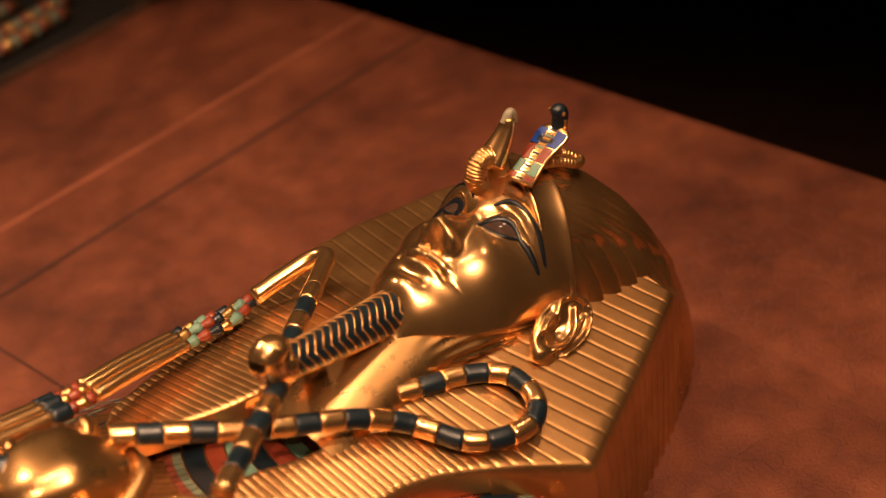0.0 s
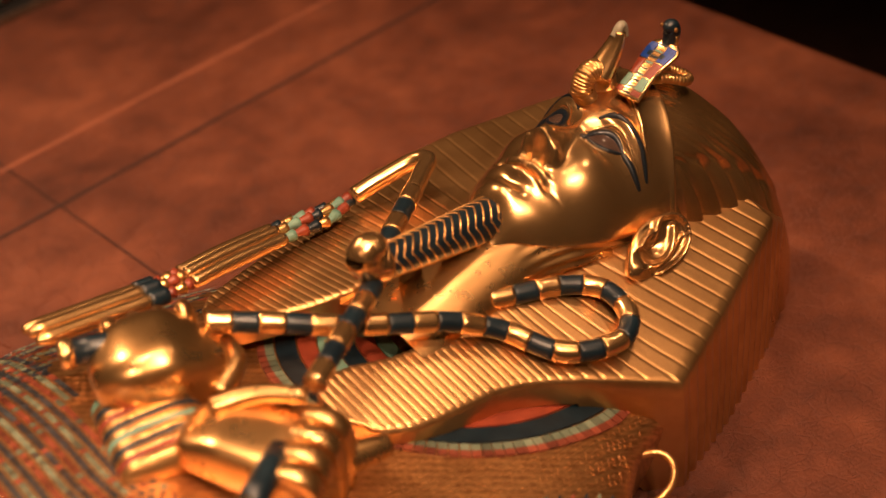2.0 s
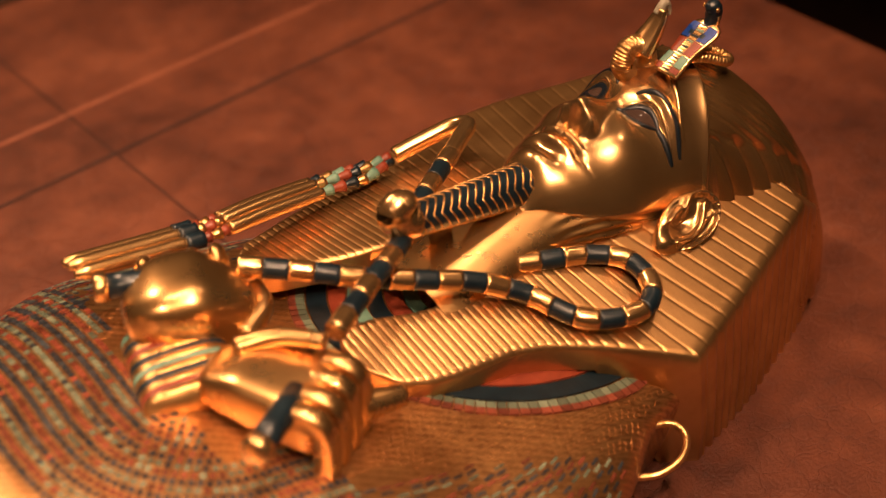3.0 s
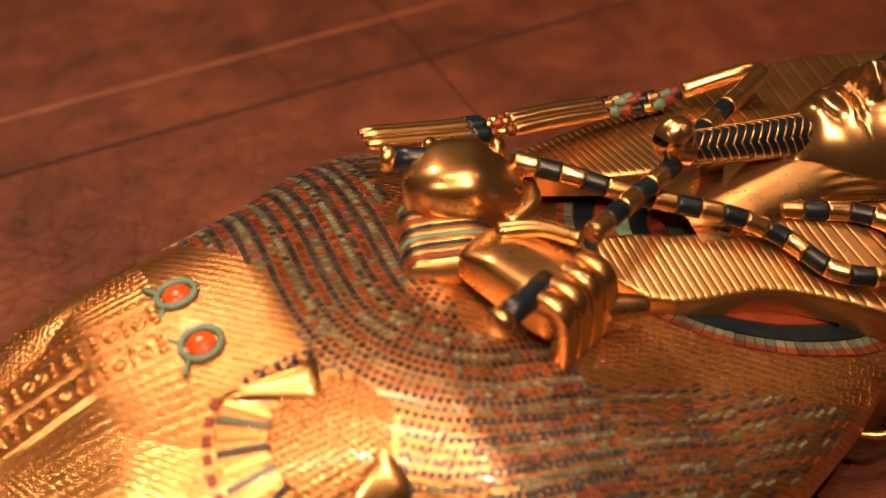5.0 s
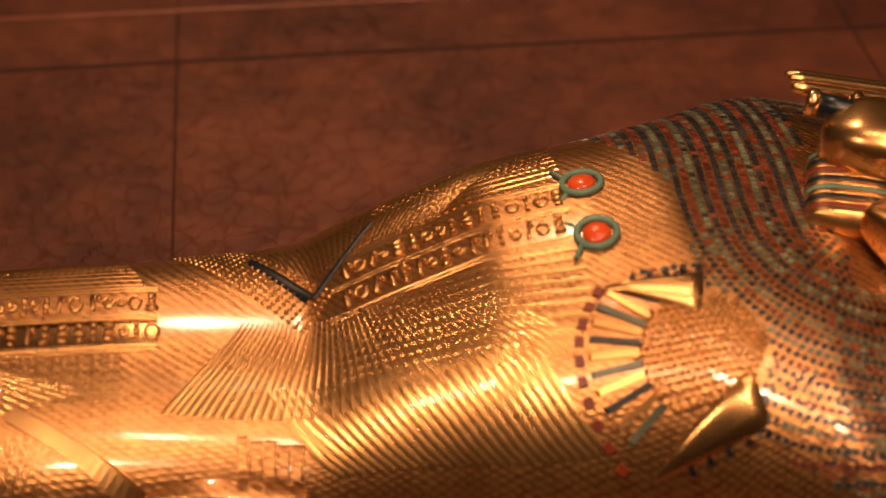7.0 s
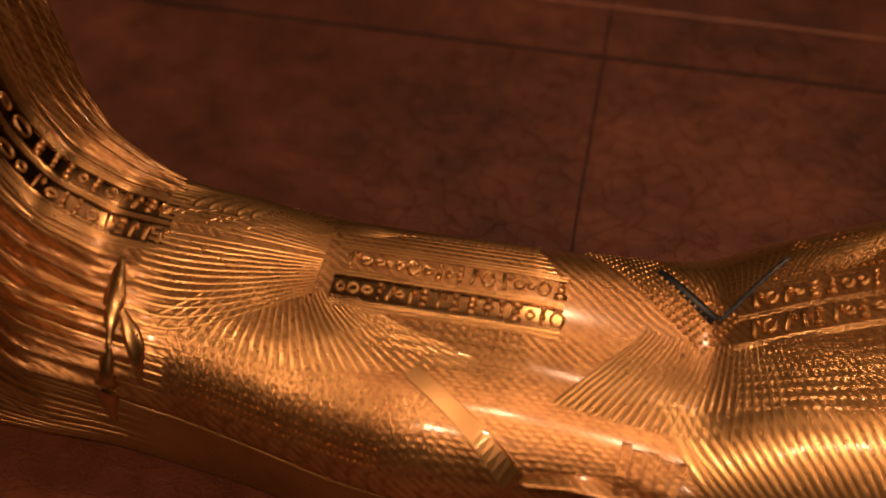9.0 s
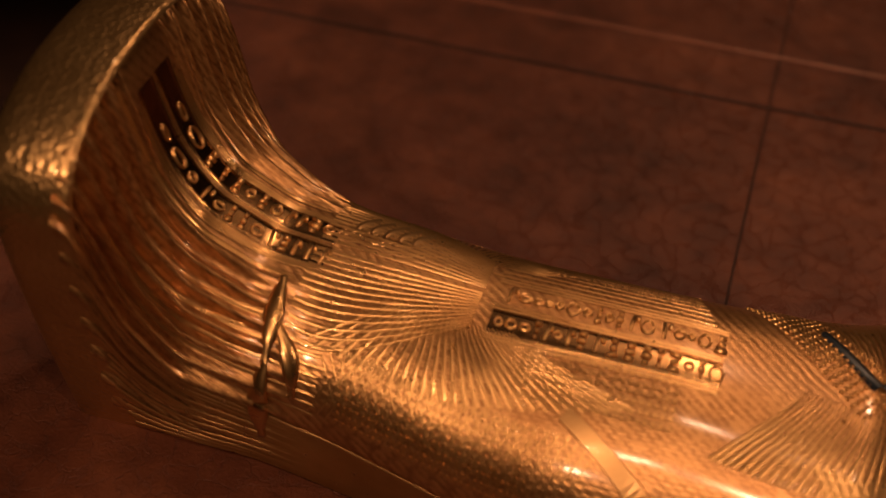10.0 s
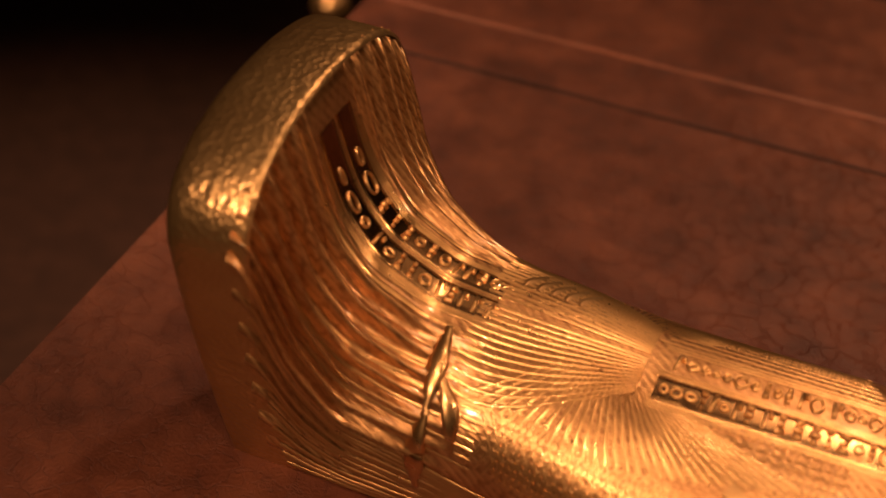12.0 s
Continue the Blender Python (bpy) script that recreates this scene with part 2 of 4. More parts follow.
# ---- the hall and the platform ----
HALL = [("wall_north", (-5, 6, 5.0, 5.2, -0.9, 3.4)), ("wall_south", (-5, 6, -5.2, -5.0, -0.9, 3.4)),
        ("wall_east", (6.0, 6.2, -5.2, 5.2, -0.9, 3.4)), ("wall_west", (-5.2, -5.0, -5.2, 5.2, -0.9, 3.4))]
for nm, dims in HALL:
    tagged(part(nm, box(*dims), WALL_BLACK, smooth=False), "matt black exhibition hall wall in deep shade", "wall", kind="structure")
tagged(part("floor", box(-5.2, 6.2, -5.2, 5.2, -1.0, -0.9), FLOOR_DARK, smooth=False), "dark carpeted hall floor around the platform", "floor", kind="structure")
tagged(part("ceiling", box(-5.2, 6.2, -5.2, 5.2, 3.4, 3.5), WALL_BLACK, smooth=False), "black hall ceiling above the spotlights", "ceiling", kind="structure")

TX0, TX1, TY0, TY1 = -0.262, 2.18, -0.62, 1.102
platform = group_of("display_platform", "low display platform covered in red-brown leather panels", "platform")
platform["kind"] = "structure"
xs_cut, ys_cut = [TX0, 0.522, 1.368, TX1], [TY0, 0.655, 0.776, TY1]
for i in range(3):
    for j in range(3):
        g = 0.0005
        part("panel", box(xs_cut[i] + g, xs_cut[i + 1] - g, ys_cut[j] + g, ys_cut[j + 1] - g, -0.02, 0.0, 0.0012), LEATHER, platform, smooth=False)
part("core", box(TX0 + 0.01, TX1 - 0.01, TY0 + 0.01, TY1 - 0.01, -0.88, -0.022), SEAM_DARK, platform, "dark plinth under the leather panels", False)
for y, r, mat in ((0.776, 0.0026, SEAM), (0.655, 0.0028, SEAM_DARK)):
    pts = [Vector((x, y + 0.0015 * noise.noise((x * 9, y, 0)), 0.0005)) for x in np.linspace(TX0, TX1, 120)]
    part("seam", tube(pts, r, 8, squash=0.6), mat, platform, "raised stitched seam")
for x in (0.522, 1.368):
    pts = [Vector((x + 0.0015 * noise.noise((y * 9, x, 3)), y, 0.0002)) for y in np.linspace(TY0, TY1, 90)]
    part("seam", tube(pts, 0.0013, 8, squash=0.6), SEAM_DARK, platform, "fine dark seam")

# neighbouring showcase with a jewelled pair of sandals or straps on black cloth
case = group_of("showcase", "black-lined neighbouring showcase with a bronze edge", "showcase")
part("tray", box(0.2, 2.03, 1.106, 2.0, -0.9, -0.012), VELVET, case, "black velvet tray", False)
part("edge_strip", box(0.2, 2.045, 1.103, 1.112, -0.02, 0.008, 0.002), STEEL, case, "bronze edge strip", False)
part("edge_strip", box(2.031, 2.045, 1.113, 2.0, -0.02, 0.008, 0.002), STEEL, case, "", False)
part("corner_post", tube([Vector((2.036, 1.108, z)) for z in (-0.01, 0.03, 0.06)], 0.012, 12), STEEL, case, "rounded corner post")


# ---- the gilded coffin lid ----
coffin = group_of("coffin_lid", "gilded mummy-shaped coffin lid with crossed sceptres, lying on red-brown leather", "coffin lid")

top_z = curve_of([(-0.1, 0.372), (0.025, 0.372), (0.045, 0.305), (0.06, 0.268), (0.09, 0.230), (0.144, 0.203), (0.2, 0.196), (0.33, 0.184), (0.5, 0.182), (0.6, 0.175), (0.655, 0.172), (0.72, 0.205), (0.8, 0.240), (0.884, 0.256), (0.95, 0.262), (1.05, 0.246), (1.12, 0.226), (1.18, 0.204), (1.24, 0.180), (1.30, 0.168), (1.40, 0.152), (1.5, 0.13)], 0.010)
half_w = curve_of([(-0.1, 0.155), (0.03, 0.150), (0.06, 0.138), (0.1, 0.126), (0.2, 0.117), (0.35, 0.116), (0.5, 0.117), (0.62, 0.122), (0.75, 0.143), (0.88, 0.175), (0.95, 0.196), (1.0, 0.226), (1.05, 0.262), (1.1, 0.283), (1.2, 0.286), (1.3, 0.262), (1.38, 0.222), (1.43, 0.188), (1.6, 0.15)], 0.016)
fullness = curve_of([(-0.1, 0.85), (0.9, 0.85), (1.04, 0.62), (1.25, 0.60), (1.45, 0.8)], 0.03)
base_w = curve_of([(-0.1, 0.075), (0.15, 0.076), (0.21, 0.087), (0.29, 0.101), (0.36, 0.128), (0.45, 0.162), (0.6, 0.183), (0.9, 0.21), (1.1, 0.245), (1.2, 0.24), (1.34, 0.174), (1.5, 0.145)], 0.02)
far_f = curve_of([(-0.1, 1.0), (0.48, 1.0), (0.60, 1.10), (0.70, 1.26), (0.80, 1.25), (0.90, 1.12), (1.0, 1.02), (1.05, 1.0)], 0.03)
near_f = curve_of([(-0.1, 1.0), (0.22, 1.0), (0.42, 1.32), (0.8, 1.32), (1.0, 1.06), (1.1, 1.0)], 0.03)
belly_z = curve_of([(-0.1, 0.30), (0.03, 0.295), (0.06, 0.2), (0.1, 0.14), (0.2, 0.10), (0.36, 0.075), (0.8, 0.07), (1.0, 0.09), (1.5, 0.09)], 0.012)


def shell(x, th, lift=0.0):
    """The lid's skin at x; th runs 0 (near side) to pi (far side)."""
    def raw(x, th):
        W, zb, zt = half_w(x), belly_z(x), top_z(x)
        c, s = math.cos(th), max(math.sin(th), 0.0)
        y = -W * (near_f(x) if c > 0 else far_f(x)) * math.copysign(abs(c) ** 0.92, c)
        return Vector((x, y, zb + (zt - zb) * s ** fullness(x)))
    p = raw(x, th)
    if lift:
        e = 0.004
        du, dv = raw(x + e, th) - raw(x - e, th), raw(x, min(th + 0.02, math.pi)) - raw(x, max(th - 0.02, 0))
        n = du.cross(dv).normalized()
        p = p + n * lift * (1 if n.z > 0 or p.z < 0.12 else -1)
    return p


def theta_at(x, y):
    """The angle at which the skin at x has that y."""
    c = max(-1.0, min(1.0, -y / (half_w(x) * (near_f(x) if y < 0 else far_f(x)))))
    return math.acos(math.copysign(abs(c) ** (1 / 0.92), c))


NX, NT, NB = 480, 230, 72
BX0, BX1 = 0.020, 1.50


def body_point(i, j):
    x = BX0 + (BX1 - BX0) * i / (NX - 1)
    if j < NB or j >= NB + NT:
        side = -1 if j < NB else 1
        k = j / NB if j < NB else (NB + NT + NB - 1 - j) / NB
        W, B, zb = half_w(x) * (near_f(x) if side < 0 else far_f(x)), base_w(x), belly_z(x)
        B = min(B, W + 0.02)
        fl = 0.0085 * min(1.0, 4 * k) * max(0.0, 1 - max(0, x - 0.03) / 0.17) * (0.5 + 0.5 * math.cos(k * 44)) ** 1.7
        return Vector((x, side * (B + (W - B) * (0.35 * math.sin(k * math.pi / 2) + 0.65 * k) + fl), zb * k))
    th = math.pi * (j - NB) / (NT - 1)
    fl = max(0.0, 1 - max(0, x - 0.10) / 0.10)
    y = abs(shell(x, th).y)
    amp = 0.0125 * fl * min(1.0, max(0.0, (y - 0.040) / 0.010))
    return shell(x, th, amp * (0.5 + 0.5 * math.cos(th * 34)) ** 1.6 + 0.0001)


part("body", grid(body_point, NX, NT + 2 * NB), GOLD_BODY, coffin, "engraved sheet gold over the legs and chest")


# sole and raised foot rim
def rim_section(j, n, k=1.0):
    """Outline of the foot end, from near base over the top to far base."""
    t = j / (n - 1)
    if t < 0.3 or t > 0.7:
        side = -1 if t < 0.3 else 1
        u = t / 0.3 if t < 0.3 else (1 - t) / 0.3
        return side * (0.075 + 0.079 * (0.35 * math.sin(u * math.pi / 2) + 0.65 * u)) * k, 0.29 * u
    u = (t - 0.3) / 0.4 * math.pi
    c = math.cos(u)
    return -0.154 * k * math.copysign(abs(c) ** 0.92, c), 0.29 + 0.086 * k * max(math.sin(u), 0) ** 0.75


RIM = [(0.034, 0.985), (0.033, 1.0), (0.028, 1.008), (-0.02, 1.008), (-0.033, 1.0), (-0.038, 0.975), (-0.040, 0.93), (-0.040, 0.5), (-0.040, 0.02)]


def rim_point(i, j):
    x, k = RIM[i]
    y, z = rim_section(j, 81)
    zc = 0.19
    lean = 0.012 * (1 - z / 0.38)
    return Vector((x + lean, y * k, max(zc + (z - zc) * k, 0.0)))


part("sole_rim", grid(rim_point, len(RIM), 81), GOLD_SOLE, coffin, "dull gold sole plate with a broad raised rim")


# ---- engraved lines, glyph bars and inlay on the skin ----
def strip_on(bm, path, width, height, skin=shell):
    """A low ridge of roof section along (x, th) pairs."""
    n = len(path)
    pts = [skin(x, th, 0.0006) for x, th in path]
    tops = [skin(x, th, 0.0006 + 0.5 * (height(i / (n - 1)) if callable(height) else height)) for i, (x, th) in enumerate(path)]
    rows = []
    for i in range(n):
        d = (pts[min(i + 1, n - 1)] - pts[max(i - 1, 0)]).normalized()
        nn = (tops[i] - pts[i]).normalized()
        s = d.cross(nn) * (width(i / (n - 1)) if callable(width) else width) * 0.5
        rows.append((bm.verts.new(pts[i] + s), bm.verts.new(tops[i]), bm.verts.new(pts[i] - s)))
    for a, b in zip(rows, rows[1:]):
        bm.faces.new((a[0], b[0], b[1], a[1]))
        bm.faces.new((a[1], b[1], b[2], a[2]))


def tile_on(bm, x, th, lx, lt, height, angle=0.0, shape=4, skin=shell):
    """A small raised cell on the skin, lx long and lt wide in metres."""
    c = skin(x, th)
    e = skin(x + 0.002, th) - skin(x - 0.002, th)
    f = skin(x, min(th + 0.01, 3.14)) - skin(x, max(th - 0.01, 0.001))
    e.normalize()
    n = e.cross(f).normalized()
    if n.z < 0:
        n = -n
    f = n.cross(e)
    ca, sa = math.cos(angle), math.sin(angle)
    e, f = e * ca + f * sa, f * ca - e * sa
    low, up = [], []
    for k in range(shape):
        a = 2 * math.pi * (k + 0.5) / shape
        u, v = math.cos(a), math.sin(a)
        if shape == 4:
            u, v = math.copysign(1, u), math.copysign(1, v)
        o = c + e * (u * lx / 2) + f * (v * lt / 2)
        low.append(bm.verts.new(o - n * 0.001))
        up.append(bm.verts.new(c + e * (u * lx * 0.43) + f * (v * lt * 0.43) + n * height))
    bm.faces.new(up)
    for k in range(shape):
        bm.faces.new((low[k], low[(k + 1) % shape], up[(k + 1) % shape], up[k]))


rng = random.Random(7)
lines = bmesh.new()
# long feather rows along the thighs
for k in range(26):
    y = -0.125 + 0.0098 * k
    if abs(y) < 0.042:
        continue
    path = [(x, theta_at(x, y * (0.72 + 0.28 * (x - 0.66) / 0.2))) for x in np.linspace(0.665 + 0.12 * max(0, -y - 0.04), 0.87, 26)]
    strip_on(lines, path, 0.0034, 0.0014)
# fan of wing feathers over the near and far knee
for side in (-1, 1):
    for k in range(44):
        u = k / 43
        x0, y0 = 0.60 + 0.17 * u, side * (0.022 + 0.020 * u)
        x1, y1 = 0.535 + 0.34 * u ** 1.1, side * (0.105 + 0.030 * u)
        path = [(x0 + (x1 - x0) * s ** 1.25, theta_at(x0 + (x1 - x0) * s ** 1.25, y0 + (y1 - y0) * s)) for s in np.linspace(0, 1, 14)]
        strip_on(lines, path, lambda t: 0.0010 + 0.0046 * t, 0.0018)
    # feathers on the shins
    for k in range(30):
        u = k / 29
        x0, y0 = 0.36 - 0.10 * u, side * 0.040
        x1, y1 = 0.47 - 0.27 * u, side * (0.085 + 0.020 * math.sin(u * 3))
        path = [(x0 + (x1 - x0) * s, theta_at(x0 + (x1 - x0) * s, y0 + (y1 - y0) * s ** 0.8)) for s in np.linspace(0, 1, 14)]
        strip_on(lines, path, lambda t: 0.0014 + 0.0034 * t, 0.0016)
    # curved pinions towards the instep
    for k in range(13):
        u = k / 12
        path = []
        for q in np.linspace(0, 1, 18):
            x = 0.325 - 0.145 * q
            y = side * (0.004 + 0.085 * u * (0.45 + 0.55 * math.sin(q * 1.9)) + 0.004 * q)
            path.append((x, theta_at(x, y)))
        strip_on(lines, path, lambda t: 0.0012 + 0.0034 * t, 0.0036)
    # sweeping feathers low on the thighs
    for k in range(26):
        u = k / 25
        path = []
        for q in np.linspace(0, 1, 14):
            x = 0.615 + 0.20 * u + 0.085 * q - 0.03 * q * q
            th = 1.02 - 0.55 * q - 0.12 * math.sin(q * 3.1)
            path.append((x, th if side < 0 else math.pi - th))
        strip_on(lines, path, 0.0062, 0.0013)
    # cross-hatched cloth on the shins
    for k in range(26):
        for d in (-1, 1):
            x0 = 0.225 + 0.0085 * k
            path = [(x0 + d * 0.030 * (q - 0.5), (0.15 + 0.62 * q) if side < 0 else math.pi - (0.15 + 0.62 * q)) for q in np.linspace(0, 1, 7)]
            strip_on(lines, path, 0.0018, 0.0008)
    # long ribs of the ankle wrap
    for k in range(9):
        th = 0.12 + 0.085 * k
        strip_on(lines, [(x, th if side < 0 else math.pi - th) for x in np.linspace(0.05, 0.215, 24)], 0.0030, 0.0016)
    # herringbone rows up the instep
    for k in range(3):
        y = 0.036 + 0.0030 * k
        path = [(x, theta_at(x, side * y * (0.82 + 0.18 * (1 - (x - 0.04) / 0.14)))) for x in np.linspace(0.042, 0.185, 28)]
        strip_on(lines, path, 0.0026, 0.0016)
# borders of the inscription bands
for y in (-0.036, -0.032, -0.002, 0.002, 0.032, 0.036):
    strip_on(lines, [(x, theta_at(x, y - 0.014)) for x in np.linspace(0.335, 0.53, 30)], 0.0026, 0.0022)
    strip_on(lines, [(x, theta_at(x, y)) for x in np.linspace(0.672, 0.87, 30)], 0.0026, 0.0018)
    strip_on(lines, [(x, theta_at(x, y * 0.95)) for x in np.linspace(0.040, 0.19, 30)], 0.0024, 0.0016)
for y in np.arange(0.027, 0.085, 0.0075):
    strip_on(lines, [(x, theta_at(x, y)) for x in np.linspace(0.30 + y, 0.53 - y * 0.4, 26)], 0.0026, 0.0014)


def wall_skin(side):
    """The upright side of the foot end; k runs 0 (table) to 1 (edge of the skin)."""
    def skin(x, k, lift=0.0):
        W, B, zb = half_w(x) * (near_f(x) if side < 0 else far_f(x)), base_w(x), belly_z(x)
        fl = 0.0085 * min(1.0, 4 * k) * max(0.0, 1 - max(0, x - 0.03) / 0.17) * (0.5 + 0.5 * math.cos(k * 44)) ** 1.7
        B = min(B, W + 0.02)
        return Vector((x, side * (B + (W - B) * (0.35 * math.sin(k * math.pi / 2) + 0.65 * k) + fl + lift), zb * k - lift * 0.3))
    return skin


for side in (-1, 1):
    # long ribs round the side of the foot
    for k in range(22):
        v = 0.045 + 0.042 * k
        x1 = 0.50 - 0.010 * (k % 5)
        strip_on(lines, [(x, v) for x in np.linspace(0.034, x1, 40)], 0.0030, 0.0044, wall_skin(side))
    # broad fanned ribs up to the sole
    for k in range(5):
        path = []
        for q in np.linspace(0, 1, 24):
            x = 0.030 + 0.145 * q
            y = side * (0.047 + 0.0115 * k + (0.004 + 0.0100 * k) * (1 - q) ** 1.6)
            path.append((x, theta_at(x, y)))
        strip_on(lines, path, lambda t: 0.0095 - 0.0070 * t, lambda t: 0.0068 - 0.0058 * t)
    # barbs between the pinions of the instep
    for k in range(40):
        x0 = 0.185 + 0.0034 * k
        y0 = 0.012 + 0.05 * ((k * 7) % 10) / 10
        path = [(x0 + 0.010 * q, theta_at(x0 + 0.010 * q, side * (y0 + 0.012 * q))) for q in np.linspace(0, 1, 4)]
        strip_on(lines, path, 0.0014, 0.0020)
# smooth strips under some inscription rows; recess shade is put into their colour
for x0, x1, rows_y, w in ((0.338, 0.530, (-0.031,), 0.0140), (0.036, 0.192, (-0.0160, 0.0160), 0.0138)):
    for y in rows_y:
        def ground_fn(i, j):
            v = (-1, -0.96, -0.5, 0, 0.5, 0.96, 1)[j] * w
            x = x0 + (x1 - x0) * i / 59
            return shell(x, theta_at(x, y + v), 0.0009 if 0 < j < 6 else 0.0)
        part("inscription_shade_strip", grid(ground_fn, 60, 7), GOLD_SHADE, coffin, "polished gold strip with a recess's shade in its colour, behind raised marks")
part("engraved_line_relief", lines, GOLD_LINE, coffin, "raised gold feather lines and borders", kind="stuff")

# rows of small feather barbs along the thighs and shins
barbs = bmesh.new()
for side in (-1, 1):
    for y in np.arange(0.046, 0.132, 0.0084):
        for x in np.arange(0.70 + 0.3 * max(0.0, y - 0.06), 0.862, 0.0066):
            tile_on(barbs, x, theta_at(x, side * y * (0.80 + 0.20 * (x - 0.66) / 0.2)), 0.0040, 0.0050, 0.0010, 0.3 * side)
    for y in np.arange(0.052, 0.092, 0.0078):
        for x in np.arange(0.375, 0.50, 0.0062):
            tile_on(barbs, x, theta_at(x, side * y), 0.0038, 0.0046, 0.0010, -0.3 * side)
    for k in range(9):
        for x in np.arange(0.235, 0.40, 0.0056):
            th = 0.16 + 0.07 * k
            tile_on(barbs, x, th if side < 0 else math.pi - th, 0.0036, 0.0048, 0.0010, 0.5 * side)
part("feather_barb_relief", barbs, GOLD_LINE, coffin, "rows of small feather barbs in gold", False, "stuff")
# broad curved feathers beside the instep
for side in (1,):
    for k in range(5):
        x0 = 0.204 + 0.0125 * k
        bm = bmesh.new()
        strip_on(bm, [(x0 + 0.012 * q * q, theta_at(x0, side * (0.030 + 0.030 * q))) for q in np.linspace(0, 1, 9)], lambda t: 0.003 + 0.0085 * math.sin(0.3 + 2.6 * t), 0.0064)
        part("broad_feather", bm, GOLD_CLOTH, coffin)

glyphs = bmesh.new()
for x0, x1 in ((0.342, 0.526), (0.68, 0.865), (0.048, 0.188)):
    for y in ((-0.031, 0.003) if x0 == 0.342 else (-0.017, 0.017)):
        x = x0
        while x < x1:
            kind = rng.random()
            w = rng.uniform(0.006, 0.013)
            th = theta_at(x + w / 2, y)
            if kind < 0.35:
                ry = w * rng.uniform(0.35, 0.7)
                strip_on(glyphs, [(x + w / 2 + 0.45 * w * math.cos(a), theta_at(x + w / 2, y + ry * math.sin(a))) for a in np.linspace(0, 6.3, 13)], 0.0026, 0.0056)
            elif kind < 0.75:
                for d in (-0.0075, 0.0, 0.0075):
                    tile_on(glyphs, x + w / 2, theta_at(x, y + d), w * rng.uniform(0.4, 0.9), rng.uniform(0.002, 0.004), 0.0032, rng.uniform(-0.4, 0.4))
            else:
                tile_on(glyphs, x + w / 2, th, rng.uniform(0.002, 0.004), 0.019, 0.0032, rng.uniform(-0.2, 0.2))
                tile_on(glyphs, x + w * 0.9, theta_at(x, y + 0.006), 0.004, 0.006, 0.0032, 0.5, 8)
            x += w + 0.0022
part("inscription_relief", glyphs, GOLD_LINE, coffin, "rows of small raised marks in bands", kind="stuff")

# cloisonne cells over hips, arms and wings
cells = {m: bmesh.new() for m in ("red", "blue", "teal")}
pick = ["blue", "teal", "red", "blue", "teal", "blue", "red"]


def inlay_free(x, y):
    """True where the inlay leaves room for the discs, the bird and its tail."""
    front = x < 0.954 - 0.40 * max(0.0, y - 0.02) and y > -0.075
    bird = ((x - 0.945) / 0.054) ** 2 + ((y + 0.145) / 0.044) ** 2 < 1
    return front or bird or (x < 0.91 and -0.21 < y < -0.07) or abs(y) > half_w(x) * 0.985


# rows laid across the hips that bend round below the fists, one colour to a row
for r in range(29):
    rad = 0.012 + 0.0076 * r
    col = pick[r % 7]
    path = [(1.10 - rad, y, 0.0) for y in np.arange(0.285, -0.03, -0.0062)]
    n = max(2, int(rad * 1.57 / 0.0062))
    path += [(1.10 - rad * math.cos(a), -0.03 - rad * math.sin(a), a) for a in np.linspace(0, math.pi / 2, n)]
    path += [(x, -0.03 - rad, math.pi / 2) for x in np.arange(1.106, 1.15, 0.0062)]
    for x, y, a in path:
        x += 0.012 * math.sin(max(0.0, y) * 9)
        if inlay_free(x, y) or (x > 1.085 and abs(y) < 0.10):
            continue
        tint = rng.random()
        tile_on(cells[col if tint > 0.14 else pick[(r + 2) % 7]], x, theta_at(x, y), 0.0056, 0.0048, 0.0009, a)
# small feathers on the near and far flank
for r in range(60):
    for c in range(56):
        x, v = 0.93 + 0.0062 * r, 0.0052 * c
        for y in (-0.06 - v, 0.06 + v):
            if not 0.91 < x < 1.23 or inlay_free(x, y):
                continue
            if math.hypot(min(0.0, x - 1.10), y + 0.03) < 0.165 and y < 0 or y > 0 and x < 1.10:
                continue
            if x > 1.075 + 0.8 * max(0, abs(y) - 0.12) and abs(y) < 0.17:
                continue
            if rng.random() < 0.42:
                continue
            tile_on(cells[pick[(c // 2 + (r + c // 3) // 14) % 7]], x, theta_at(x, y), 0.0046, 0.0032, 0.0007, 0.35 * (-y) / 0.2)
for nm, mat in (("red", CELL_RED), ("blue", CELL_BLUE), ("teal", CELL_TEAL)):
    part("inlay_mosaic", cells[nm], mat, coffin, {"red": "red glass feather inlay", "blue": "dark blue glass feather inlay", "teal": "turquoise glass feather inlay"}[nm], False, "stuff")

# long wing feathers down both upper arms
rows = {0: bmesh.new(), 1: bmesh.new(), 2: bmesh.new()}
for side in (-1, 1):
    for k in range(24):
        y0 = 0.150 + 0.0052 * k
        for s in range(30):
            x = 1.06 + 0.0125 * s - 0.002 * k
            y = side * (y0 + 0.022 * math.sin(s / 29 * 2.6))
            if abs(y) > half_w(x) * 0.985 or abs(y) < 0.150 + 0.36 * max(0.0, x - 1.19) or rng.random() < 0.25:
                continue
            tile_on(rows[(0, 1, 0, 2)[(k + s // 9) % 4]], x, theta_at(x, y), 0.0118, 0.0026, 0.0007)
for k, mat in ((0, CELL_BLUE), (1, CELL_RED), (2, CELL_TEAL)):
    part("feather_inlay", rows[k], mat, coffin, "long wing feathers in thin glass inlay", False, "stuff")

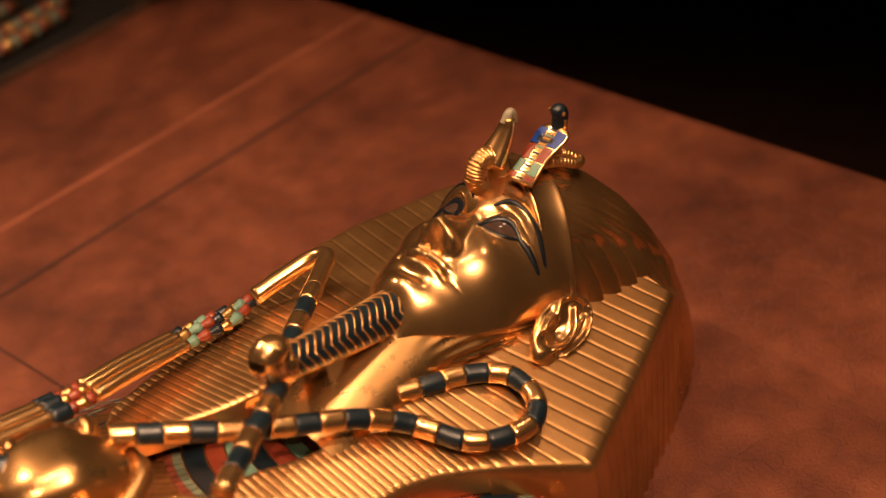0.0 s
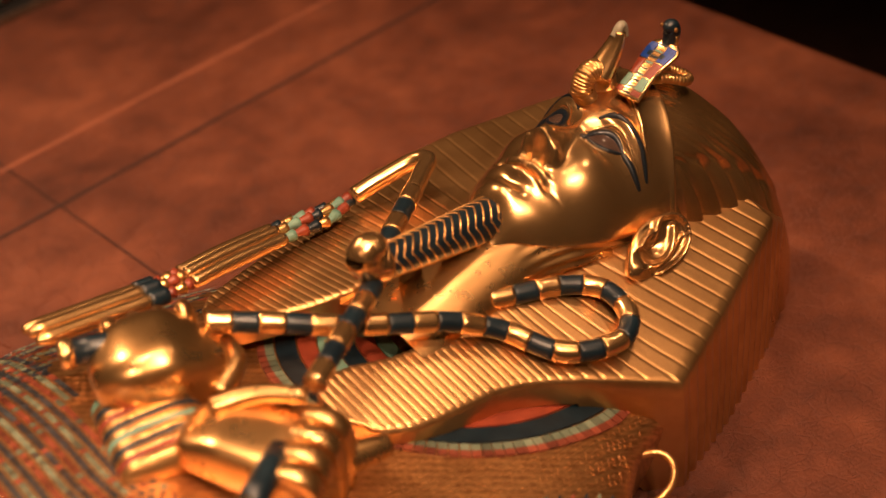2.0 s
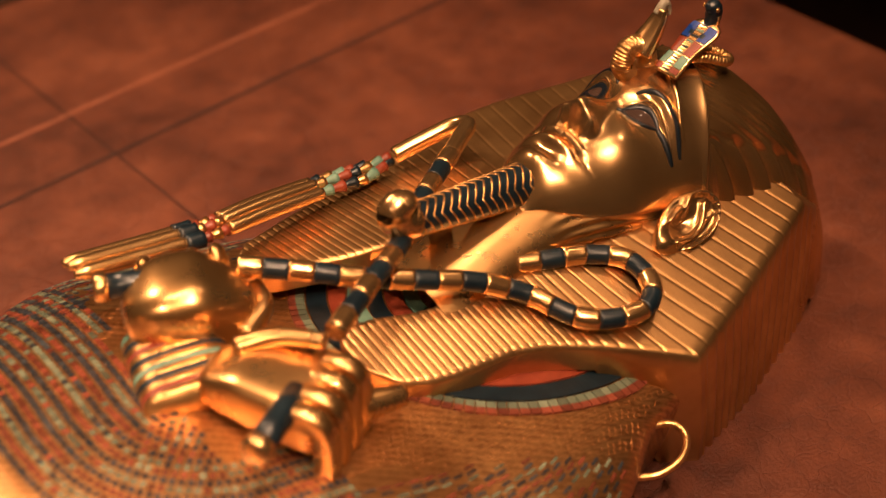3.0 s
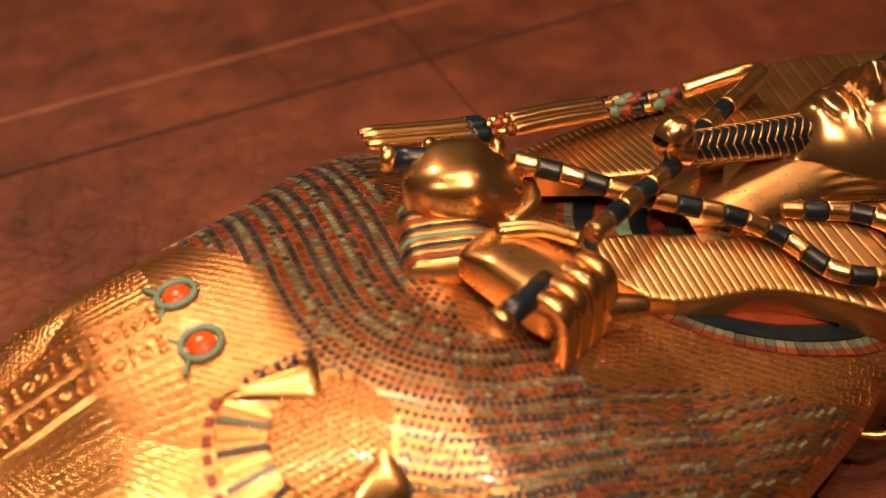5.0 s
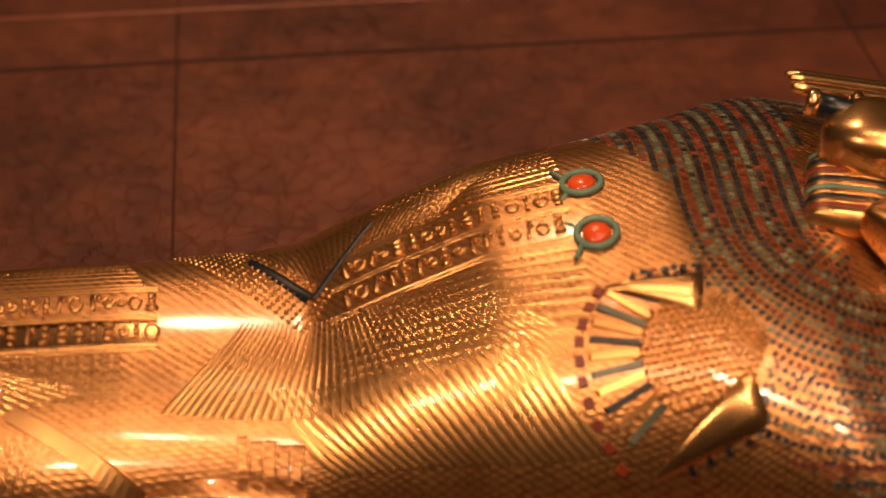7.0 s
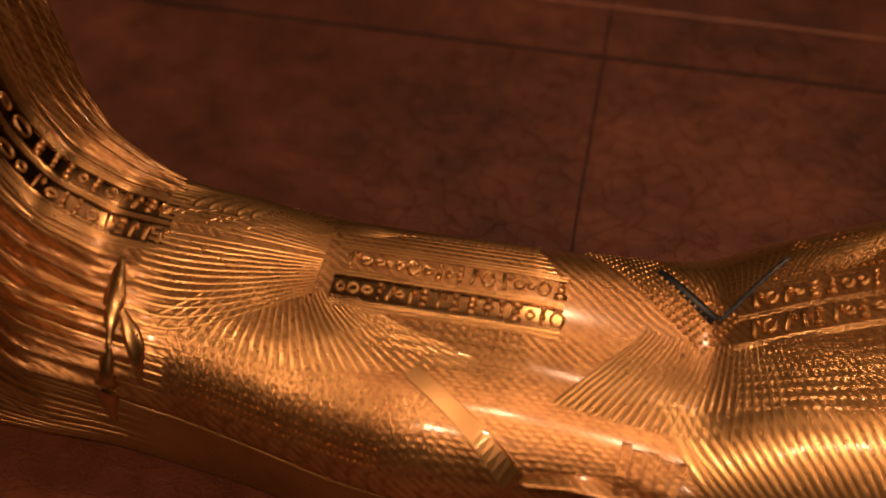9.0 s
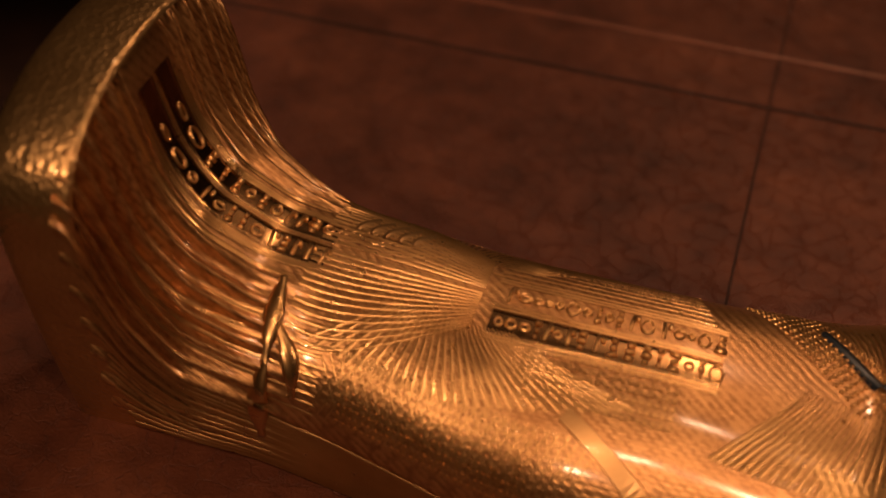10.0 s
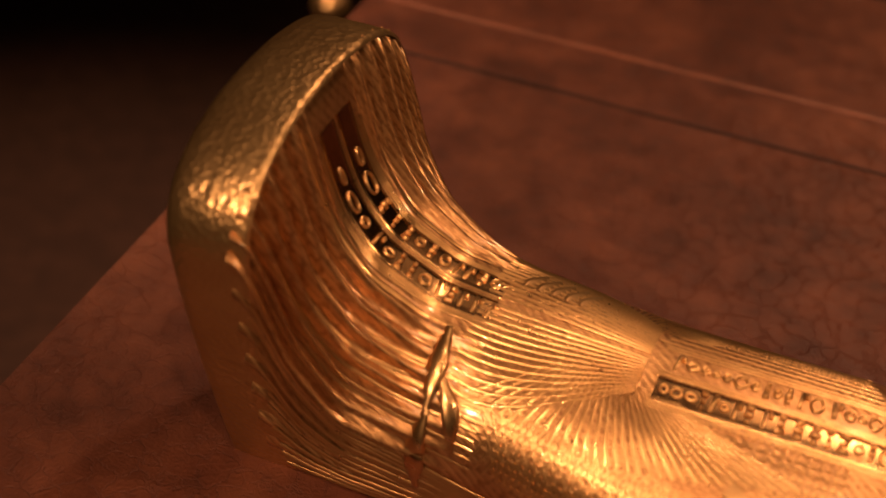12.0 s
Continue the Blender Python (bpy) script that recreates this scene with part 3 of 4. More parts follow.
chased = bmesh.new()
for r in range(26):
    for c in range(60):
        x, y = 1.075 + 0.0065 * c, -(0.095 + 0.0060 * r)
        edge = 0.128 + 0.36 * max(0.0, x - 1.19)
        if abs(y) > min(edge + 0.02, half_w(x) * 0.97) or (x < 1.15 and abs(y) > 0.14):
            continue
        for q in (-1, 1):
            tile_on(chased, x + 0.003 * (r % 2), theta_at(x, q * y), 0.0052, 0.0040, 0.0005, 0.5 if (c + r) % 2 else -0.5)
part("chased_ground", chased, GOLD_BODY, coffin, "closely chased gold ground below the collar", False, "stuff")

# the winged bird: body of scales, claws, tail fan
for side in (-1,):
    bm = bmesh.new()
    for r in range(18):
        for c in range(17):
            a, b = (r + 0.5 * (c % 2)) / 17 * 2 - 1, c / 16 * 2 - 1
            if a * a + b * b > 1:
                continue
            x, y = 0.945 + 0.050 * a, -0.145 + 0.040 * b
            tile_on(bm, x, theta_at(x, y), 0.0060, 0.0052, 0.0024, 0.0, 6)
    part("scale_relief", bm, GOLD_LINE, coffin, "gold scales on the bird's breast", kind="stuff")
    for k in range(10):
        u = k / 9
        a = radians(140 + 84 * u)
        for nm, r0, r1, mat, w in (("tail_feather", 0.046, 0.088, (GOLD_LINE, CELL_TEAL, GOLD_LINE, CELL_BLUE)[k % 4], 0.0078), ("feather_tip", 0.090, 0.098, RED, 0.0086)):
            bm = bmesh.new()
            r = (r0 + r1) / 2
            x, y = 0.947 + r * math.cos(a), -0.143 + 0.85 * r * math.sin(a)
            tile_on(bm, x, theta_at(x, y), (r1 - r0) * 1.02, w * r / 0.085, 0.0024, a + math.pi)
            part(nm, bm, mat, coffin, smooth=False)


def claw(tip, heel, wide, talon):
    """A smooth wedge from tip to heel with dark talons along its broad end."""
    bm = bmesh.new()
    n = 14
    d = Vector((heel[0] - tip[0], heel[1] - tip[1]))
    e = Vector((-d.y, d.x)).normalized()
    rows = []
    for i in range(n):
        t = i / (n - 1)
        row = []
        for j in range(7):
            v = j / 6 * 2 - 1
            w = wide * (0.06 + 0.94 * t ** 0.9)
            x, y = tip[0] + d.x * t + e.x * v * w, tip[1] + d.y * t + e.y * v * w
            row.append(bm.verts.new(shell(x, theta_at(x, y), -0.0005 + 0.0055 * (1 - abs(v) ** 5) * min(1, 4 * t + 0.1) * (1 if i < n - 1 else 0))))
        rows.append(row)
    for a, b in zip(rows, rows[1:]):
        for j in range(6):
            bm.faces.new((a[j], b[j], b[j + 1], a[j + 1]))
    leg = part("bird_claw", bm, GOLD_SATIN, coffin, "smooth gold claw of the inlaid bird")
    for k in range(5):
        t = 0.30 + 0.16 * k
        x, y = tip[0] + d.x * t + e.x * talon * wide * (t + 0.10), tip[1] + d.y * t + e.y * talon * wide * (t + 0.10)
        b2 = bmesh.new()
        tile_on(b2, x, theta_at(x, y), 0.0046, 0.0080, 0.0050, 0.3, 6)
        part("talon", b2, BLUE, leg, smooth=False)


claw((0.878, -0.088), (0.955, -0.106), 0.020, 1)
claw((0.905, -0.205), (0.985, -0.184), 0.020, -1)

# two sun discs
for y in (0.031, -0.035):
    c = shell(0.884, theta_at(0.884, y))
    n = (shell(0.884, theta_at(0.884, y), 0.01) - c).normalized()
    m = n.to_track_quat("Z", "Y").to_matrix().to_4x4()
    disc = part("sun_disc", ball(c + n * 0.001, 0.0115, 0.0115, 0.0045, m), ORANGE, coffin, "orange carnelian disc in a turquoise ring")
    ring = [c + n * 0.0015 + m.to_3x3() @ Vector((0.0160 * math.cos(a), 0.0160 * math.sin(a), 0)) for a in np.linspace(0, 2 * math.pi, 49)]
    part("ring", tube(ring, 0.0030, 8, caps=False), TEAL, disc, "turquoise ring")
    for d in (-1, 1):
        a0 = c + n * 0.001 + m.to_3x3() @ Vector((0, 0, 0)) + Vector((-0.014, d * 0.011, -0.002))
        a1 = a0 + Vector((-0.007, d * 0.013 if y * d > 0 else d * 0.009, -0.003))
        part("tail", tube([a0, (a0 + a1) / 2, a1], 0.0022, 8), TEAL, disc)

# dark V and knotted band at the knees
for a, b, w in (((0.607, 0.062), (0.656, 0.0), 0.012), ((0.658, 0.0), (0.712, 0.072), 0.005)):
    bm = bmesh.new()
    strip_on(bm, [(a[0] + (b[0] - a[0]) * s, theta_at(a[0] + (b[0] - a[0]) * s, a[1] + (b[1] - a[1]) * s)) for s in np.linspace(0, 1, 10)], w, 0.0064)
    part("wing_border", bm, INLAY, coffin, "dark inlaid border")
beads = bmesh.new()
for r in range(9):
    for c in range(22):
        s = c / 21
        x, y = 0.553 + 0.105 * s - 0.0058 * (r - 4.5) * 0.6, 0.105 - 0.125 * s - 0.0058 * (r - 4.5) * 0.8
        tile_on(beads, x, theta_at(x, y), 0.0042, 0.0042, 0.0016, 0.7, 6)
part("beaded_band", beads, GOLD_LINE, coffin, "gold beaded band", kind="stuff")

# pendant ties beside the instep, and the broad staff on the shin
TIES = [([(0.166, -0.050), (0.168, -0.074), (0.170, -0.096), (0.171, -0.110)], [], 0.0068),
        ([(0.176, -0.088), (0.188, -0.100), (0.194, -0.109)], [(0.197, -0.1185, 0.128)], 0.0060),
        ([(0.171, -0.108)], [(0.168, -0.1200, 0.130), (0.168, -0.1195, 0.100), (0.168, -0.1130, 0.070)], 0.0090)]
for on_skin, below, wide in TIES:
    q = [shell(x, theta_at(x, y), 0.0035) for x, y in on_skin] + [Vector(p) for p in below]
    part("tie_end", tube(spline(q, 24), lambda t: 0.0018 + wide * math.sin(min(1, 0.15 + t * 0.95) * 2.7) ** 2, 14, squash=0.45), GOLD_SATIN, coffin, "smooth gold tie end")
staff = bmesh.new()
rows = []
for q in np.linspace(0, 1, 20):
    x, y = 0.418 + 0.092 * q, -0.098 - 0.052 * q
    rows.append([shell(x + d * 0.0035, theta_at(x + d * 0.0035, y + d * 0.0055), h) for d, h in ((-1, 0.0), (-0.9, 0.0034), (0.9, 0.0034), (1, 0.0))])
part("staff", grid(lambda i, j: rows[i][j], 20, 4, False, staff), GOLD_CLOTH, coffin, "broad smooth gold staff in relief", False)

# limbs of the small winged figure in relief beside the knee
for pts, wide in (([(0.515, -0.148), (0.56, -0.146), (0.60, -0.150), (0.645, -0.158)], 0.0120),):
    q = [shell(x, theta_at(x, y), 0.002) for x, y in pts]
    part("relief_limb", tube(spline(q, 24), lambda t: 0.003 + wide * math.sin(0.25 + t * 2.5) ** 0.7, 14, squash=0.20), GOLD_BODY, coffin, "smooth limb in gold relief")
for k in range(5):
    bm = bmesh.new()
    x = 0.594 + 0.0105 * k
    tile_on(bm, x, theta_at(x, -0.134 - 0.002 * k), 0.0088, 0.030 - 0.004 * (k % 2), 0.0058 - 0.0012 * (k % 2))
    part("cuff_band", bm, GOLD_BODY, coffin, smooth=False)

# ---- broad collar under the lappets ----
def chest(x, y, lift=0.0):
    return shell(x, theta_at(x, y), lift)


def collar_band(r0, r1, mat, bm_cells=0, gap=0.06):
    """One arc of the collar, from far shoulder round the breast to near shoulder."""
    if not bm_cells:
        def pt(i, j):
            a = radians(64 + 232 * i / 110)
            r = (r0, r0, r1, r1)[j]
            x, y = 1.405 + 0.96 * r * math.cos(a), 0.93 * r * math.sin(a)
            y = max(-half_w(x) * 0.97, min(half_w(x) * 0.97, y))
            return chest(x, y, (0.0003, 0.0026, 0.0026, 0.0003)[j])
        return part("collar_band", grid(pt, 111, 4), mat, coffin, smooth=False)
    bm = bmesh.new()
    n = bm_cells
    for k in range(n):
        a0, a1 = (radians(64 + 232 * (k + q) / n) for q in ((0, 1) if not bm_cells else (gap, 1 - gap)))
        ring = []
        for r, a in ((r0, a0), (r1, a0), (r1, a1), (r0, a1)):
            x, y = 1.405 + 0.96 * r * math.cos(a), 0.93 * r * math.sin(a)
            y = max(-half_w(x) * 0.97, min(half_w(x) * 0.97, y))
            ring.append((x, y))
        lo = [bm.verts.new(chest(x, y, 0.0004)) for x, y in ring]
        up = [bm.verts.new(chest(x, y, 0.0026)) for x, y in ring]
        bm.faces.new(up)
        for i in range(4):
            bm.faces.new((lo[i], lo[(i + 1) % 4], up[(i + 1) % 4], up[i]))
    return part("collar_drop_row", bm, mat, coffin, "outer row of small inlaid drops", False, "stuff")


for r0, r1, mat, cnt in ((0.060, 0.074, TEAL, 0), (0.076, 0.092, RED, 0), (0.094, 0.110, BLUE, 0), (0.112, 0.126, TEAL, 0), (0.128, 0.144, RED, 0), (0.146, 0.164, BLUE, 0), (0.166, 0.174, CELL_TEAL, 76), (0.174, 0.181, CELL_RED, 76)):
    collar_band(r0, r1, mat, cnt)

# ---- headcloth: two lappets, side wings, crown ----
edge_out = [(1.234, 0.040), (1.238, 0.062), (1.253, 0.084), (1.275, 0.095), (1.299, 0.101), (1.325, 0.105), (1.352, 0.109), (1.375, 0.118), (1.396, 0.130), (1.420, 0.146), (1.444, 0.164), (1.482, 0.194), (1.578, 0.165), (1.679, 0.132), (1.72, 0.116), (1.76, 0.090), (1.80, 0.045)]
edge_in = [(1.234, 0.038), (1.238, 0.022), (1.246, 0.016), (1.275, 0.022), (1.304, 0.034), (1.338, 0.042), (1.42, 0.052), (1.5, 0.055), (1.72, 0.05), (1.80, 0.03)]
far_out = [(1.234, 0.115), (1.240, 0.135), (1.256, 0.148), (1.30, 0.156), (1.40, 0.170), (1.482, 0.190), (1.578, 0.178), (1.679, 0.145), (1.72, 0.120), (1.76, 0.090), (1.80, 0.045)]
far_in = [(1.234, 0.112), (1.240, 0.094), (1.252, 0.086), (1.30, 0.060), (1.338, 0.046), (1.42, 0.052), (1.5, 0.055), (1.72, 0.05), (1.80, 0.03)]


def plate_z(x, y, side=-1):
    return 0.222 - 0.028 * (x - 1.25) - (0.332 if side < 0 else 0.10) * abs(y) - 1.0 * max(0.0, x - 1.69)


def phase_of(x, y):
    s = x - 0.28 * max(0.0, min(1.0, (x - 1.40) / 0.12)) * (abs(y) - 0.10)
    if s < 1.40:
        return (s - 1.2) / 0.0072, 0.0072
    if s < 1.5:
        u = (s - 1.40) / 0.1
        return 27.78 + 0.1 * math.log(1 + u * 1.4306) / 0.0103, 0.0072 + 0.0103 * u
    return 27.78 + 8.624 + (s - 1.5) / 0.0175, 0.0175


def stripe(x, y):
    """Rounded ribs, fine on the lappets, broad on the wings."""
    phase, pitch = phase_of(x, y)
    f = phase % 1.0
    groove = max(0.0, 1 - min(f, 1 - f) / (0.26 if pitch < 0.011 else 0.13))
    return -(0.0005 + 0.022 * (pitch - 0.0072)) * groove ** 1.2


def wall_rib(x, y):
    return 0.0085 * (abs(math.sin(math.pi * phase_of(x, y)[0])) ** 0.6 - 0.8)


def lappet(side):
    out_, in_ = (edge_out, edge_in) if side < 0 else (far_out, far_in)
    ox, oy = [p[0] for p in out_], [p[1] for p in out_]
    ix, iy = [p[0] for p in in_], [p[1] for p in in_]
    nx, ny = 860, 34
    nw = 7

    def pt(i, j):
        x = 1.2342 + (1.798 - 1.2342) * i / (nx - 1)
        yo, yi = float(np.interp(x, ox, oy)), float(np.interp(x, ix, iy))
        if j < nw:                      # inner wall
            k = j / nw
            return Vector((x, side * yi, plate_z(x, yi, side) - 0.022 * (1 - k) - 0.002))
        if j < nw + ny:
            t = (j - nw) / (ny - 1)
            y = yi + (yo - yi) * t
            round_off = -0.003 * (max(0, t - 0.93) / 0.07) ** 2 - 0.003 * (max(0, 0.07 - t) / 0.07) ** 2
            return Vector((x, side * y, plate_z(x, y, side) + stripe(x, y) + round_off))
        k = (j - nw - ny + 1) / nw      # outer wall
        deep = max(0.0, min(1.0, (x - 1.412) / 0.042)) ** 0.8
        zt = plate_z(x, yo, side) - 0.003
        zb = (zt - 0.024) * (1 - deep)
        g = wall_rib(x, yo) * min(1.0, 3 * k) if deep > 0.9 and x > 1.49 else 0
        return Vector((x + 0.02 * k * deep * max(0.0, min(1.0, (1.60 - x) / 0.10)), side * (yo + g - (0.016 if x < 1.5 else max(0.004, 0.016 - 0.12 * (x - 1.5))) * deep * k ** 1.5), zt + (zb - zt) * k))
    return grid(pt, nx, 2 * nw + ny)


for side in (-1, 1):
    part("headcloth_lappet", lappet(side), GOLD_CLOTH, coffin, "ribbed gold headcloth lappet")

cap_a = curve_of([(1.5, 0.083), (1.56, 0.089), (1.60, 0.096), (1.64, 0.107), (1.69, 0.120), (1.73, 0.116), (1.77, 0.095), (1.795, 0.062), (1.808, 0.02)], 0.006)
cap_t = curve_of([(1.5, 0.275), (1.56, 0.286), (1.60, 0.293), (1.63, 0.297), (1.66, 0.289), (1.70, 0.263), (1.74, 0.217), (1.77, 0.168), (1.795, 0.115), (1.808, 0.06)], 0.006)


def cap_front(ph):
    return 1.637 - 0.066 * abs(math.sin(ph)) ** 1.6


def cap_point(s, ph, lift=0.0):
    x = cap_front(ph) + (1.808 - cap_front(ph)) * s
    a, t = cap_a(x) + lift, cap_t(x) + lift
    c = math.cos(ph)
    z0 = 0.02
    return Vector((x, a * math.copysign(abs(math.sin(ph)) ** 0.9, math.sin(ph)), z0 + (t - z0) * max(c, 0.0) ** 0.8))


def cap_at(x, ph, lift=0.0):
    """The crown's skin at x along the head and angle ph from its ridge."""
    a, t = cap_a(x) + lift, cap_t(x) + lift
    return Vector((x, a * math.copysign(abs(math.sin(ph)) ** 0.9, math.sin(ph)), 0.02 + (t - 0.02) * max(math.cos(ph), 0.0) ** 0.8))


def cap_fn(i, j):
    """Narrow pleats flowing back over the top, broad bowed bands down each side."""
    s, ph = i / 179, -math.pi / 2 + math.pi * j / 220
    p = cap_point(s, ph)
    aph = abs(ph)
    f = ((p.x - 0.016 * math.sin(min(1.0, max(0.0, (aph - 0.62) / 0.85)) * math.pi)) - 1.60) / 0.0205 % 1.0
    band = -0.0068 * (1 - f) ** 2.0 - 0.0020 * max(0.0, 1 - min(f, 1 - f) / 0.10)
    pleat = 0.0021 * math.sin((aph - 1.1 * s) * 58) * (0.65 + 0.35 * math.sin(s * 9 + aph * 7)) + 0.0008 * math.sin((aph - 0.9 * s) * 120)
    side = max(0.0, min(1.0, (aph - 0.66 - 0.25 * s) / 0.05))
    fade = min(1.0, s / 0.10)
    return cap_point(s, ph, (band * side + pleat * (1 - side) - 0.0012 * bump(aph, 0.68 + 0.25 * s, 0.03)) * fade)


part("headcloth_crown", grid(cap_fn, 180, 221), GOLD_CAP, coffin, "domed gold headcloth crown with curved ribs")


def band_fn(i, j):
    ph = -1.46 + 2.92 * j / 120
    u, h = [(-0.017, -0.007), (-0.0155, -0.0006), (-0.0140, 0.0014), (-0.0122, 0.0012), (-0.0105, 0.0001), (0.0, 0.0006), (0.0125, 0.0012), (0.0145, 0.0026), (0.0165, 0.0024), (0.0180, -0.001), (0.0185, -0.004)][i]
    return cap_at(cap_front(ph) + u, ph, h)


part("brow_band", grid(band_fn, 11, 121), GOLD_SMOOTH, coffin, "plain gold band across the brow")

# ---- golden mask, one plain mesh ----
face_a = curve_of([(1.44, 0.022), (1.452, 0.030), (1.465, 0.044), (1.48, 0.056), (1.50, 0.067), (1.53, 0.077), (1.56, 0.082), (1.60, 0.086), (1.66, 0.09)], 0.006)
face_t = curve_of([(1.44, 0.236), (1.452, 0.250), (1.462, 0.258), (1.48, 0.266), (1.50, 0.270), (1.53, 0.273), (1.57, 0.279), (1.60, 0.288), (1.63, 0.294), (1.66, 0.290)], 0.005)
face_0 = curve_of([(1.44, 0.226), (1.452, 0.218), (1.47, 0.196), (1.49, 0.176), (1.52, 0.158), (1.56, 0.140), (1.66, 0.12)], 0.006)


def relief(x, y):
    ay = abs(y)
    h = 0.0
    sx = 0.026 if x > 1.529 else 0.0060
    h += 0.0262 * bump(x, 1.529, sx) * math.exp(-(ay / (0.0070 + 0.0042 * max(0.0, min(1.0, (1.556 - x) / 0.03)))) ** 2)
    h += 0.0118 * bump(x, 1.5250, 0.0068) * bump(ay, 0.0138, 0.0058)
    h -= 0.0062 * bump(x, 1.5175, 0.0030) * bump(ay, 0.0075, 0.0036)
    h -= 0.0013 * bump(x, 1.5275, 0.0090) * bump(ay, 0.0225, 0.0040)
    bow = 0.05 * ay
    h += 0.0048 * bump(x, 1.5090 - bow, 0.0034) * (bump(ay, 0.006, 0.012) + 0.35 * bump(ay, 0.019, 0.008))
    h += 0.0056 * bump(x, 1.4965 + 0.5 * bow, 0.0044) * bump(ay, 0.0, 0.020)
    h -= 0.0062 * bump(x, 1.5030 - 0.3 * bow, 0.0011) * bump(ay, 0.0, 0.024)
    h -= 0.0020 * bump(x, 1.5170, 0.006) * bump(ay, 0.0, 0.0035)
    h -= 0.0035 * bump(x, 1.503, 0.005) * bump(ay, 0.027, 0.005)
    h += 0.0070 * bump(x, 1.471, 0.011) * bump(ay, 0.0, 0.018)
    h -= 0.0035 * bump(x, 1.4855, 0.005) * bump(ay, 0.0, 0.016)
    h += 0.0060 * bump(x, 1.540, 0.020) * bump(ay, 0.044, 0.020)
    # eye socket, ball of the eye, fold of the lid and ridge of the brow
    h -= 0.0080 * bump(x, 1.5755, 0.0115) * bump(ay, 0.031, 0.021)
    h += 0.0052 * bump(x, 1.5745, 0.0075) * bump(ay, 0.032, 0.014)
    h += 0.0018 * bump(x, 1.5895 - 0.25 * max(0.0, ay - 0.036), 0.0022) * bump(ay, 0.033, 0.018)
    h += 0.0050 * bump(x, 1.5975 - 0.18 * max(0.0, ay - 0.036), 0.0058) * bump(ay, 0.034, 0.024)
    return h


def mask_point(x, ph, lift=0.0):
    a, t, z0 = face_a(x), face_t(x), face_0(x)
    s, c = math.sin(ph), math.cos(ph)
    y = a * math.copysign(abs(s) ** 0.95, s)
    z = z0 + (t - z0) * (max(c, 0) ** 0.82 if c > 0 else c)
    n = Vector((0, s / a, c / max(t - z0, 0.02))).normalized()
    under = 0.10 * max(0.0, abs(ph) - 1.17) ** 1.1 * max(0.0, min(1.0, (1.585 - x) / 0.02))
    return Vector((x, y, z)) + n * ((relief(x, y) * max(c, 0.0) ** 0.4 if c > 0 else 0.0) + lift - min(under, 0.030))


part("mask", grid(lambda i, j: mask_point(1.4405 + 0.21 * i / 259, -1.9 + 3.8 * j / 170), 260, 171, caps=True), GOLD_SMOOTH, coffin, "burnished gold face mask")
# neck
NECK = spline([(1.325, 0, 0.176), (1.40, 0, 0.196), (1.46, 0, 0.204), (1.52, 0, 0.196), (1.60, 0, 0.170)], 60)


def neck_fn(i, j):
    """The throat, widening to the headcloth, with soft upright folds towards the ears."""
    t, a = i / 59, 2 * math.pi * j / 160
    fold = 0.0022 * max(0.0, min(1.0, (t - 0.45) / 0.2)) * math.sin(a * 26)
    r = 0.064 - 0.014 * math.sin(min(1.0, t / 0.62) * 2.6) + 0.030 * max(0.0, t - 0.5) + fold
    return NECK[i] + Vector((0, math.cos(a) * r * 1.06, math.sin(a) * r * 0.64))


part("neck", grid(neck_fn, 60, 160, True), GOLD_SATIN, coffin, "smooth gold neck")


def mask_at(x, y, lift=0.001):
    s = max(-1, min(1, y / face_a(x)))
    return mask_point(x, math.asin(math.copysign(abs(s) ** (1 / 0.95), s)), lift)


def eye_at(q, side, lift):
    return mask_at(q.x, side * q.y, lift)


LID_TOP = [(1.5655, 0.0150), (1.5745, 0.0185), (1.5815, 0.0245), (1.5845, 0.0325), (1.5835, 0.0400), (1.5805, 0.0465)]
LID_LOW = [(1.5655, 0.0150), (1.5655, 0.0215), (1.5675, 0.0290), (1.5715, 0.0370), (1.5805, 0.0465)]


def flat_line(name, pts, width, mat, label="", lift=0.0011):
    """A flat inlaid strip on the mask, pointed at both ends."""
    c = spline([(x, y, 0) for x, y in pts], 36)
    bm = bmesh.new()
    rows = []
    for i, q in enumerate(c):
        d = (c[min(i + 1, 35)] - c[max(i - 1, 0)]).normalized()
        w = 0.5 * width * (0.25 + 0.75 * math.sin(math.pi * min(1.0, max(0.0, i / 35))) ** 0.45)
        rows.append([mask_at(q.x - d.y * v * w, q.y + d.x * v * w, h) for v, h in ((-1.1, -0.0012), (-0.9, lift), (0, lift + 0.0002), (0.9, lift), (1.1, -0.0012))])
    return part(name, grid(lambda i, j: rows[i][j], 36, 5, False, bm), mat, coffin, label)


